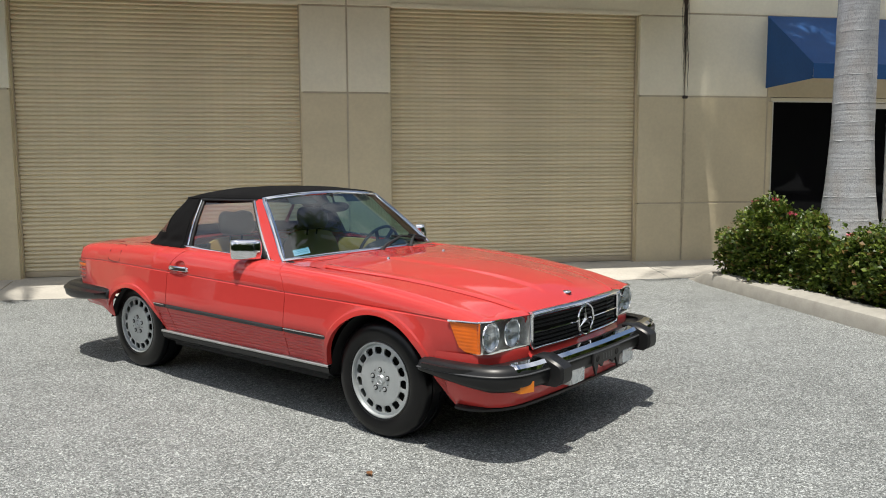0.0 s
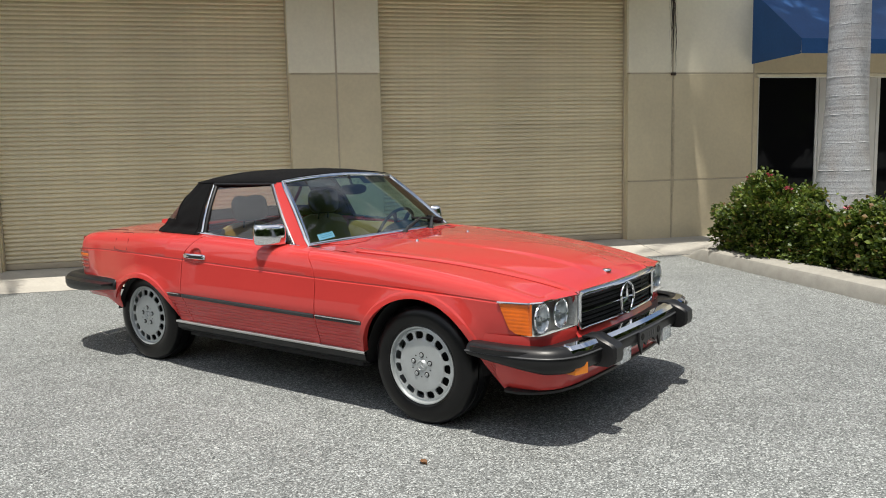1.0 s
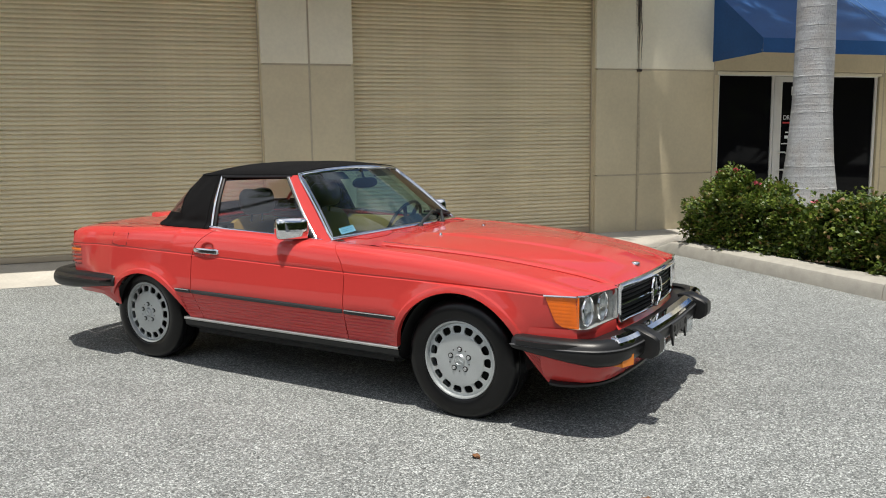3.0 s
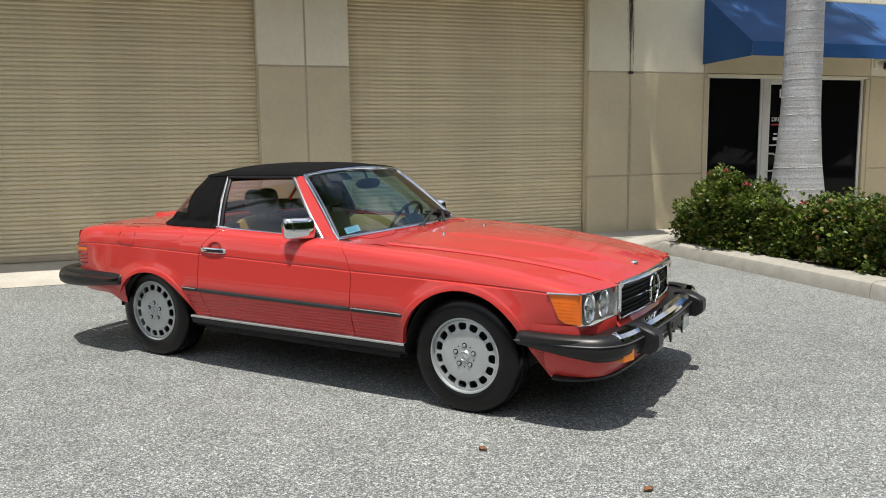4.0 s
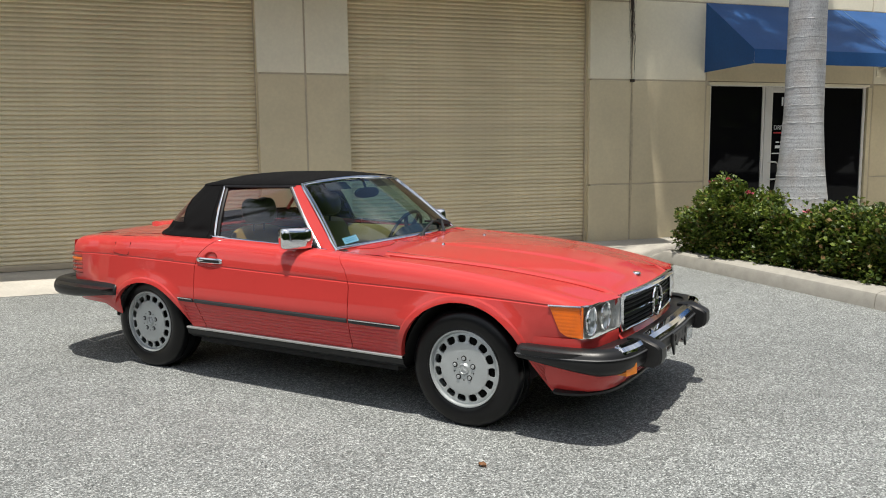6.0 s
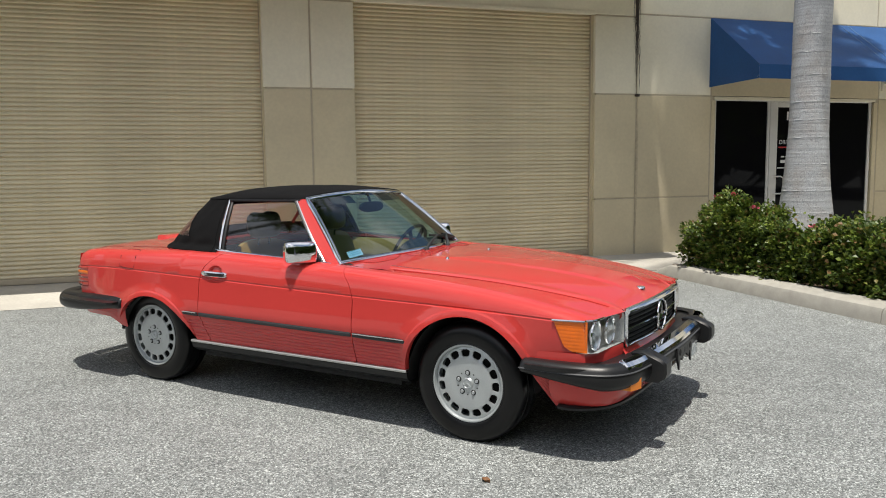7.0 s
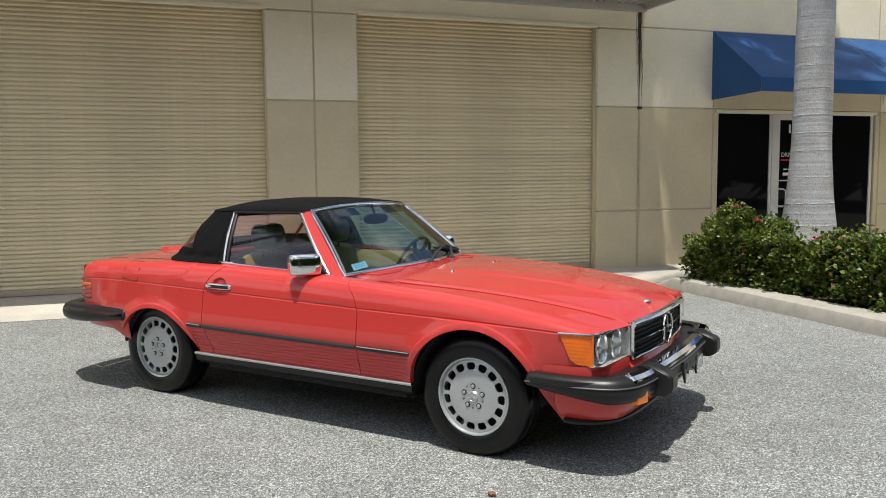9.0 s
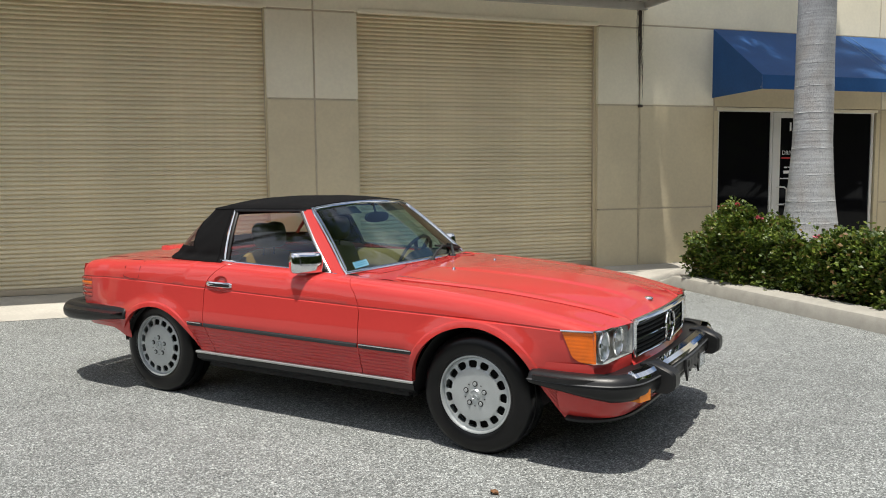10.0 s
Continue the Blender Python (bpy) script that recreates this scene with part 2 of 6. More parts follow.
def grid(bm, rows, loop=False):
    """Quads between rows of points; loop closes each row."""
    vv = [[bm.verts.new(p) for p in r] for r in rows]
    for a, b in zip(vv, vv[1:]):
        k = len(a)
        for i in range(k if loop else k - 1):
            j = (i + 1) % k
            bm.faces.new((a[i], a[j], b[j], b[i]))
    return vv


def tube(bm, pts, r, seg=8, caps=True):
    pts = [Vector(p) for p in pts]
    radii = r if isinstance(r, (list, tuple)) else [r] * len(pts)
    rows = []
    up = Vector((0, 0, 1))
    for i, p in enumerate(pts):
        d = (pts[min(i + 1, len(pts) - 1)] - pts[max(i - 1, 0)]).normalized()
        a = d.cross(up if abs(d.z) < 0.95 else Vector((1, 0, 0))).normalized()
        b = d.cross(a)
        rows.append([p + radii[i] * (a * math.cos(2 * math.pi * k / seg) + b * math.sin(2 * math.pi * k / seg)) for k in range(seg)])
    vv = grid(bm, rows, loop=True)
    if caps:
        bm.faces.new(vv[0])
        bm.faces.new(list(reversed(vv[-1])))
    return bm


def lathe(bm, profile, centre, axis="y", seg=48, sgn=1):
    """Turns (radius, along) points about an axis through centre."""
    rows = []
    for r, h in profile:
        ring = []
        for k in range(seg):
            c, s = r * math.cos(2 * math.pi * k / seg), r * math.sin(2 * math.pi * k / seg)
            v = {"y": (c, h * sgn, s), "x": (h * sgn, c, s), "z": (c, s, h * sgn)}[axis]
            ring.append(Vector(centre) + Vector(v))
        rows.append(ring)
    return grid(bm, rows, loop=True)


def curve(*pts):
    """A smooth function through (x, value) points, flat beyond the ends."""
    pts = sorted(pts)
    xs, ys = [p[0] for p in pts], [p[1] for p in pts]
    k = len(xs)
    sl = [(ys[i + 1] - ys[i]) / (xs[i + 1] - xs[i]) for i in range(k - 1)]
    tg = [sl[0]] + [0.0 if sl[i - 1] * sl[i] <= 0 else 2 * sl[i - 1] * sl[i] / (sl[i - 1] + sl[i]) for i in range(1, k - 1)] + [sl[-1]]

    def f(x):
        if x <= xs[0]:
            return ys[0]
        if x >= xs[-1]:
            return ys[-1]
        i = max(j for j in range(k - 1) if xs[j] <= x)
        h = xs[i + 1] - xs[i]
        t = (x - xs[i]) / h
        return ((2 * t**3 - 3 * t**2 + 1) * ys[i] + (t**3 - 2 * t**2 + t) * h * tg[i] + (-2 * t**3 + 3 * t**2) * ys[i + 1] + (t**3 - t**2) * h * tg[i + 1])

    return f


def step(a, b, x):
    t = min(1.0, max(0.0, (x - a) / (b - a)))
    return t * t * (3 - 2 * t)


def spline(ctrl, n):
    """n + 1 points along a smooth line through the control points."""
    c = [Vector(p) for p in ctrl]
    c = [2 * c[0] - c[1]] + c + [2 * c[-1] - c[-2]]
    out = []
    m = len(c) - 3
    for i in range(n + 1):
        s = i / n * m
        j = min(int(s), m - 1)
        t = s - j
        p0, p1, p2, p3 = c[j:j + 4]
        out.append(0.5 * (2 * p1 + (p2 - p0) * t + (2 * p0 - 5 * p1 + 4 * p2 - p3) * t * t + (3 * p1 - p0 - 3 * p2 + p3) * t**3))
    return out


# ---- ground and building ----
WALL_Y = 10.34
ROOF_Z = 4.45
bm = bmesh.new()
GX = [-900, -60, -20, -8, 0, 8, 20, 60, 900]
grid(bm, [[(x, y, 0) for x in GX] for y in [-900, -60, -20, -8, 0, 4, 8, 9.3, 9.42, 20, 60, 900]])
tagged(link("ground", bm, M_GROUND), "worn grey asphalt yard with pale stone aggregate", "ground", kind="structure")

bm = bmesh.new()
ys = [9.36, 9.40, 9.8, 10.2, WALL_Y + 0.4]
zs = [0.004, 0.014, 0.06, 0.10, 0.11]
for a, b in ((-14.0, -3.2), (-3.19, 0.80), (0.81, 4.80), (4.81, 12.5)):
    grid(bm, [[(x, y, z) for x in (a, b)] for y, z in zip(ys, zs)])
tagged(link("apron_pavement", bm, M_APRON, smooth=False), "pale concrete apron slab before the roller doors", "pavement", kind="structure")

# front wall: backing and stucco panels with sunk joints
D1 = (-3.13, 0.237)
D2 = (1.39, 4.77)
DOOR_TOP, DOOR_FOOT = 3.45, 0.11
SHOP = (6.80, 9.80)
SHOP_TOP = 2.33
wall = bmesh.new()
for x0, x1, z0, z1 in ((-14, D1[0] - 0.04, 0, ROOF_Z), (D1[1] + 0.04, D2[0] - 0.04, 0, ROOF_Z), (D2[1] + 0.04, SHOP[0] - 0.03, 0, ROOF_Z), (SHOP[1] + 0.03, 16, 0, ROOF_Z),
                       (D1[0] - 0.04, D1[1] + 0.04, DOOR_TOP + 0.1, ROOF_Z), (D2[0] - 0.04, D2[1] + 0.04, DOOR_TOP + 0.1, ROOF_Z), (SHOP[0] - 0.03, SHOP[1] + 0.03, SHOP_TOP + 0.05, ROOF_Z)):
    box(wall, x0, x1, WALL_Y + 0.008, WALL_Y + 0.30, z0, z1)
wall_ob = tagged(link("wall_front", wall, M_JOINT, smooth=False), "stucco warehouse front wall with cream upper and tan lower panels", "wall", kind="structure")
BAND = 2.375
LOW, MID = 0.91, 3.49
J = 0.011


def wall_panel(x0, x1, z0, z1, mt):
    part("panel", boxed(x0 + J, x1 - J, WALL_Y, WALL_Y + 0.06, z0 + J, z1 - J, 0.008), mt, wall_ob, smooth=False)


for x0, x1 in ((-14, -9.5), (-9.5, -3.8), (-3.8, D1[0]), (D1[1], 0.83), (0.83, D2[0])):
    wall_panel(x0, x1, 0.0, BAND, M_WALL_LO)
    wall_panel(x0, x1, BAND, DOOR_TOP, M_WALL_HI)
for x0, x1 in ((-14, -9.5), (-9.5, -3.8), (-3.8, 0.83), (0.83, 5.45), (5.45, 9.81), (9.81, 16)):
    wall_panel(x0, x1, MID if x0 > 5 else DOOR_TOP, ROOF_Z, M_WALL_HI)
for x0, x1 in ((D2[1], 5.45), (5.45, SHOP[0] - 0.09)):
    wall_panel(x0, x1, BAND, DOOR_TOP if x0 < 5 else MID, M_WALL_HI)
    wall_panel(x0, x1, 0.0, LOW, M_WALL_LO)
    wall_panel(x0, x1, LOW, BAND, M_WALL_LO)
wall_panel(SHOP[0] - 0.09, SHOP[1] + 0.09, SHOP_TOP + 0.04, MID, M_WALL_LO)
wall_panel(SHOP[1] + 0.09, 16, BAND, MID, M_WALL_HI)
wall_panel(SHOP[1] + 0.09, 16, LOW, BAND, M_WALL_LO)
wall_panel(SHOP[1] + 0.09, 16, 0.0, LOW, M_WALL_LO)
for x0, x1 in ((SHOP[0] - 0.09, SHOP[0] + 0.005), (SHOP[1] - 0.005, SHOP[1] + 0.09)):
    wall_panel(x0, x1, 0.0, SHOP_TOP, M_WALL_LO)
# reveals of the door openings and the body of the building
bm = bmesh.new()
for a, b in (D1, D2):
    box(bm, a - 0.04, a, WALL_Y + 0.06, WALL_Y + 0.34, 0, DOOR_TOP + 0.1)
    box(bm, b, b + 0.04, WALL_Y + 0.06, WALL_Y + 0.34, 0, DOOR_TOP + 0.1)
tagged(link("trim_door_jambs", bm, M_WALL_LO, smooth=False), "tan stucco jambs of the roller door openings", "trim", kind="structure")
bm = bmesh.new()
box(bm, -14, -13.7, WALL_Y + 0.3, 30, 0, ROOF_Z)
box(bm, 15.7, 16, WALL_Y + 0.3, 30, 0, ROOF_Z)
box(bm, -14, 16, 29.7, 30, 0, ROOF_Z)
tagged(link("wall_rest", bm, M_WALL_HI, smooth=False), "plain stucco side and rear walls", "wall", kind="structure")
tagged(link("roof", boxed(-14, 16, WALL_Y + 0.06, 30, ROOF_Z, ROOF_Z + 0.2), M_ROOF, smooth=False), "flat gravel roof", "roof", kind="structure")

# roller doors
PITCH = 0.0513
SECTION = [(0.006, 0.000), (-0.010, 0.001), (-0.0185, 0.005), (-0.0215, 0.012), (-0.0205, 0.020), (-0.016, 0.029), (-0.008, 0.038), (0.002, 0.046), (0.006, 0.0513)]
slat_bm = bmesh.new()
L = D2[1] - D2[0] - 0.012
grid(slat_bm, [[(x, y, z) for y, z in SECTION] for x in (0, L)])
slat_me = bpy.data.meshes.new("slat")
slat_bm.to_mesh(slat_me)
slat_bm.free()
slat_me.materials.append(M_SLAT)
slat_me.shade_smooth()
DOOR_Y = WALL_Y + 0.15
for a, b in (D1, D2):
    door = thing("roller_door", "closed tan steel roller shutter door with horizontal slats", "roller door", "roller doors")
    for i in range(int((DOOR_TOP + 0.06 - DOOR_FOOT - 0.07) / PITCH) + 1):
        ob = new("slat", slat_me)
        ob.parent = door
        ob.location = (a + 0.006, DOOR_Y, DOOR_FOOT + 0.07 + i * PITCH)
        ob.scale = ((b - a - 0.012) / L, 1, 1)
    part("bottom_bar", boxed(a + 0.006, b - 0.006, DOOR_Y - 0.03, DOOR_Y + 0.02, DOOR_FOOT, DOOR_FOOT + 0.07, 0.006), M_TRACK, door)
    part("backing", boxed(a, b, DOOR_Y + 0.02, DOOR_Y + 0.03, DOOR_FOOT, DOOR_TOP + 0.1), M_JOINT, door, smooth=False)
    for s, x in ((-1, b), (1, a)):
        t = bmesh.new()
        box(t, min(x, x + s * 0.010), max(x, x + s * 0.010), DOOR_Y - 0.05, DOOR_Y - 0.035, DOOR_FOOT, DOOR_TOP + 0.05, 0.002)
        part("guide_rail", t, M_TRACK, door, "tan steel guide rail")
    h = bmesh.new()
    box(h, a - 0.0, b + 0.0, WALL_Y - 0.012, WALL_Y + 0.06, DOOR_TOP, DOOR_TOP + 0.05, 0.003)
    part("head_trim", h, M_WALL_HI, door, "cream steel head trim")

# metal canopy over the roller doors
CAN_Z, CAN_X, CAN_D = 3.74, 5.52, 1.20
can = thing("metal_canopy", "white corrugated metal canopy over the roller doors", "canopy")
part("wall_channel", boxed(-9.0, CAN_X, WALL_Y - 0.07, WALL_Y, CAN_Z - 0.05, CAN_Z + 0.05, 0.004), M_STEEL, can)
part("front_gutter", boxed(-9.0, CAN_X, WALL_Y - CAN_D - 0.08, WALL_Y - CAN_D, CAN_Z - 0.02, CAN_Z + 0.14, 0.004), M_STEEL, can)
for x in (CAN_X - 0.05, -9.0):
    part("end_channel", boxed(x, x + 0.05, WALL_Y - CAN_D, WALL_Y - 0.07, CAN_Z - 0.03, CAN_Z + 0.12, 0.004), M_STEEL, can)
bm = bmesh.new()
row = []
x = -8.95
while x < CAN_X - 0.06:
    for dx, dz in ((0, 0), (0.05, 0), (0.065, 0.035), (0.10, 0.035), (0.115, 0)):
        row.append((x + dx, dz))
    x += 0.115
grid(bm, [[(x, y, CAN_Z + 0.05 + dz) for x, dz in row] for y in (WALL_Y - CAN_D, WALL_Y - 0.005)])
part("corrugated_deck", bm, M_STEEL, can, smooth=False)

# drain stain and pipe at the canopy's corner
bm = bmesh.new()
rng = random.Random(4)
for k in range(34):
    x = 5.445 + rng.gauss(0, 0.020)
    z1 = rng.choice((3.70, 3.70, rng.uniform(2.9, 3.6)))
    z0 = max(2.39, z1 - rng.uniform(0.25, 1.1))
    w = rng.uniform(0.002, 0.008)
    pts = [(x + rng.uniform(-0.007, 0.007), z0 + (z1 - z0) * i / 12) for i in range(13)]
    ws_ = [w * (0.25 + 0.75 * i / 12) * rng.uniform(0.4, 1.3) for i in range(13)]
    grid(bm, [[(px - q, WALL_Y - 0.003 - 0.00004 * k, pz), (px + q, WALL_Y - 0.003 - 0.00004 * k, pz)] for q, (px, pz) in zip(ws_, pts)])
part("drip_stain", bm, M_STAIN, can, "black tar drips down the wall", smooth=False)
bm = bmesh.new()
for k in range(12):
    x = 5.45 + rng.gauss(0, 0.008)
    z1 = rng.uniform(1.2, 2.34)
    z0 = max(0.12, z1 - rng.uniform(0.5, 1.4))
    w = rng.uniform(0.002, 0.005)
    pts = [(x + rng.uniform(-0.003, 0.003), z0 + (z1 - z0) * i / 12) for i in range(13)]
    grid(bm, [[(px - w, WALL_Y - 0.003 - 0.00004 * k, pz), (px + w, WALL_Y - 0.003 - 0.00004 * k, pz)] for px, pz in pts])
part("water_stain", bm, material("grey_water_stain", (0.50, 0.43, 0.30), 0.9, vary=0.2, scale=12), can, "grey water stain below the outlet", smooth=False)
bm = bmesh.new()
box(bm, 5.415, 5.485, WALL_Y - 0.03, WALL_Y, 2.345, 2.385, 0.008)
part("outlet", bm, M_STAIN, can, "small dark drain outlet")

# ---- shop front, awning ----
shop = thing("storefront", "white aluminium shop front with dark tinted glass and a glazed door", "storefront")
FY = WALL_Y + 0.03


def bar(name, x0, x1, z0, z1, parent, y0=FY, d=0.05, mt=None, bev=0.004):
    return part(name, boxed(x0, x1, y0, y0 + d, z0, z1, bev), mt or M_FRAME, parent)


bar("head_rail", SHOP[0], SHOP[1], SHOP_TOP - 0.016, SHOP_TOP, shop)
for x0, x1 in ((SHOP[0], SHOP[0] + 0.028), (7.768, 7.806), (8.80, 8.86), (SHOP[1] - 0.06, SHOP[1] - 0.012)):
    bar("mullion", x0, x1, 0.11, SHOP_TOP - 0.016, shop)
for x0, x1 in ((SHOP[0] + 0.028, 7.768), (8.86, SHOP[1] - 0.06)):
    bar("sill_rail", x0, x1, 0.11, 0.17, shop)
    part("pane", boxed(x0, x1, FY + 0.02, FY + 0.03, 0.17, SHOP_TOP - 0.016), M_DARKGLASS, shop, "black tinted pane", smooth=False)
leaf = part("door", bmesh.new(), M_FRAME, shop, "white framed glass door with lettering")
for x0, x1, z0, z1 in ((7.812, 7.955, 0.13, SHOP_TOP - 0.022), (8.66, 8.79, 0.13, SHOP_TOP - 0.022), (7.955, 8.66, 0.13, 0.33), (7.955, 8.66, SHOP_TOP - 0.10, SHOP_TOP - 0.022)):
    bar("door_stile", x0, x1, z0, z1, leaf, FY - 0.004, 0.045)
part("pane", boxed(7.955, 8.66, FY + 0.015, FY + 0.025, 0.33, SHOP_TOP - 0.10), M_DARKGLASS, leaf, "black tinted pane", smooth=False)
bm = bmesh.new()
hz0, hz1 = 0.915, 1.18
tube(bm, [(7.90, FY, hz0), (8.00, FY - 0.05, hz0), (8.035, FY - 0.07, hz0 + 0.03), (8.035, FY - 0.07, hz1 - 0.03), (8.00, FY - 0.05, hz1), (7.90, FY, hz1)], 0.012, 8)
part("pull_handle", bm, M_FRAME, leaf, "white tubular pull handle")
bm = bmesh.new()
lathe(bm, [(0.0, -0.012), (0.018, -0.012), (0.022, 0.0)], (7.87, FY - 0.004, 0.80), "y", 16)
part("lock", bm, M_CHROME, leaf, "round metal lock")


def lettering(body, x, z, size, mt, parent):
    cu = bpy.data.curves.new("lettering", "FONT")
    cu.body, cu.size, cu.extrude = body, size, 0.0008
    tmp = bpy.data.objects.new("tmp", cu)
    me = bpy.data.meshes.new_from_object(tmp)
    bpy.data.objects.remove(tmp)
    me.materials.append(mt)
    ob = new("lettering", me)
    ob.parent = parent
    ob.matrix_world = pose(x, FY + 0.012, z, 90, 0, 0)
    return ob


lettering("DRIV", 8.00, 1.672, 0.092, M_WHITE, leaf)
bm = bmesh.new()
for x0, x1, z0, z1 in ((8.135, 8.165, 2.035, 2.165), (8.20, 8.26, 2.035, 2.165), (8.29, 8.35, 2.035, 2.165), (8.38, 8.44, 2.035, 2.165)):
    box(bm, x0, x1, FY + 0.010, FY + 0.013, z0, z1)
part("number_bars", bm, M_WHITE, leaf, "white number bars", smooth=False)
part("sign_stripe", boxed(7.995, 8.45, FY + 0.010, FY + 0.013, 1.612, 1.634), M_REDV, leaf, "thin red stripe", smooth=False)
bm = bmesh.new()
for x0, x1, z0, z1 in ((8.05, 8.11, 1.47, 1.49), (8.13, 8.30, 1.47, 1.49), (8.04, 8.16, 1.385, 1.43), (8.18, 8.45, 1.385, 1.43), (7.98, 8.50, 1.30, 1.318)):
    box(bm, x0, x1, FY + 0.010, FY + 0.013, z0, z1)
part("text_bars", bm, M_WHITE, leaf, "small white text bars", smooth=False)
tagged(link("trim_shop_soffit", boxed(SHOP[0] - 0.03, SHOP[1] + 0.03, WALL_Y + 0.0, WALL_Y + 0.3, SHOP_TOP, SHOP_TOP + 0.04), M_WALL_HI, smooth=False), "cream lintel trim over the shop front", "trim", kind="structure")
tagged(link("wall_shop_interior", boxed(SHOP[0] - 0.03, SHOP[1] + 0.03, WALL_Y + 0.2, WALL_Y + 0.3, 0, SHOP_TOP), M_DARKIN, smooth=False), "dark interior behind tinted glass", "wall", kind="structure")

AW0, AW1, AWD = 6.67, 11.2, 1.05
awn = thing("awning", "blue canvas wedge awning over the shop front", "awning")
AT, AF1, AF0, AB = 3.49, 2.72, 2.53, 2.50
yw, yf = WALL_Y - 0.004, WALL_Y - AWD


def cloth(bm, a, b, c, d, nu, nv, sag=0.012, seed=1.0):
    rows = []
    for i in range(nv + 1):
        r = []
        for j in range(nu + 1):
            u, v = j / nu, i / nv
            p = Vector(a).lerp(b, u).lerp(Vector(d).lerp(c, u), v)
            w = math.sin(math.pi * u) * math.sin(math.pi * v)
            nn = noise.noise(Vector((u * 7 + seed, v * 3, seed)))
            nrm = (Vector(b) - Vector(a)).cross(Vector(d) - Vector(a)).normalized()
            r.append(p + nrm * w * sag * (0.4 + nn))
        rows.append(r)
    grid(bm, rows)


bm = bmesh.new()
cloth(bm, (AW0, yw, AT), (AW1, yw, AT), (AW1, yf, AF1), (AW0, yf, AF1), 60, 14, 0.02)
part("top_cloth", bm, M_AWNING, awn)
bm = bmesh.new()
cloth(bm, (AW0, yf, AF1), (AW1, yf, AF1), (AW1, yf - 0.004, AF0), (AW0, yf - 0.004, AF0), 90, 4, 0.010, 5.0)
part("valance", bm, M_AWNING, awn)
for x in (AW0, AW1):
    bm = bmesh.new()
    vs = [bm.verts.new(p) for p in ((x, yw, AT), (x, yf, AF1), (x, yf, AF0), (x, yw, AB))]
    bm.faces.new(vs)
    part("side_cloth", bm, M_AWNING, awn, smooth=False)
bm = bmesh.new()
for x in (AW0 + 0.02, AW0 + 1.5, AW0 + 3.0, AW1 - 0.02):
    tube(bm, [(x, yw, AT - 0.03), (x, yf + 0.03, AF1 - 0.03)], 0.012, 6)
    if x in (AW0 + 0.02, AW1 - 0.02):
        tube(bm, [(x, yw, AB + 0.03), (x, yf + 0.03, AF0 + 0.03)], 0.012, 6)
tube(bm, [(AW0, yf + 0.02, AF0 + 0.03), (AW1, yf + 0.02, AF0 + 0.03)], 0.012, 6)
part("frame", bm, M_FRAME, awn)
# highlights along the awning's seams, painted as thin pale blue lines
M_SEAM_GLINT = material("pale_seam_highlight", (0.16, 0.27, 0.42), 0.5, vary=0.08, scale=20)
for x, r in ((9.18, 0.0035), (9.03, 0.0025)):
    bm = bmesh.new()
    tube(bm, [(x, yw + (yf - yw) * i / 14, AT + (AF1 - AT) * i / 14 + 0.004) for i in range(15)], r, 6)
    part("seam", bm, M_SEAM_GLINT, awn, "pale line painted as a seam's highlight")

# small lamp on the wall beside the shop front
lamp = thing("wall_lamp", "small dark wall lamp on a cream bracket beside the shop front", "lamp")
part("wall_plate", boxed(9.94, 10.02, WALL_Y - 0.02, WALL_Y, 2.50, 2.66, 0.006), M_WALL_HI, lamp)
bm = bmesh.new()
tube(bm, [(9.98, WALL_Y - 0.015, 2.61), (9.99, WALL_Y - 0.10, 2.63), (10.08, WALL_Y - 0.16, 2.63), (10.20, WALL_Y - 0.17, 2.61)], 0.013, 8)
part("arm", bm, M_WALL_HI, lamp, "cream bent arm")
bm = bmesh.new()
box(bm, 10.03, 10.36, WALL_Y - 0.24, WALL_Y - 0.10, 2.48, 2.59, 0.014)
head = part("lamp_head", bm, M_GRILLE, lamp, "black lamp head")
part("lens", boxed(10.05, 10.34, WALL_Y - 0.22, WALL_Y - 0.12, 2.472, 2.482, 0.002), M_LAMPBOX, head)

# ---- kerb, planting bed, palm ----
KX = 4.97
KEND = 9.28
prof = [(0.0, 0.0), (0.012, 0.10), (0.03, 0.135), (0.065, 0.148), (0.10, 0.154), (0.30, 0.157), (0.30, 0.0)]
joints = [9.28, 5.62, 2.6, -0.4, -3.4, -6.4]
kerb = tagged(link("kerb", bmesh.new(), M_KERB), "low pale concrete kerb round the planting bed", "kerb", kind="structure")
for a, b in zip(joints, joints[1:]):
    bm = bmesh.new()
    yy = [a - (a - b - 0.008) * i / 36 for i in range(37)]
    rows = []
    for y in yy:
        k = 1 - step(8.75, KEND, y) * 0.93
        rows.append([(KX + dx + 0.30 * step(8.8, KEND, y) * (1 - dx / 0.3) * 0.12, y, dz * k) for dx, dz in prof])
    vv = grid(bm, rows)
    bm.faces.new(vv[0])
    bm.faces.new(list(reversed(vv[-1])))
    part("kerb_stone", bm, M_KERB, kerb)
bm = bmesh.new()
grid(bm, [[(x, y, 0.10 + 0.02 * noise.noise(Vector((x * 3, y * 3, 0)))) for x in [KX + 0.28 + 0.10 * i for i in range(17)]] for y in [9.15 - 0.2 * j for j in range(80)]])
tagged(link("planting_bed_ground", bm, M_SOIL), "dark mulch of the planting bed", "ground", kind="structure")


# unseen pale walk behind the hedge, added to bounce light under the awning
bm = bmesh.new()
for a, b in ((9.33, 7.4), (7.39, 5.4), (5.39, 3.4), (3.39, 1.4), (1.39, -6.7)):
    box(bm, KX + 1.89, 12.5, b, a, 0.0, 0.115, 0.006)
tagged(link("shop_pavement", bm, M_APRON, smooth=False), "unseen pale concrete walk added to bounce light at the shop front", "pavement", kind="structure")


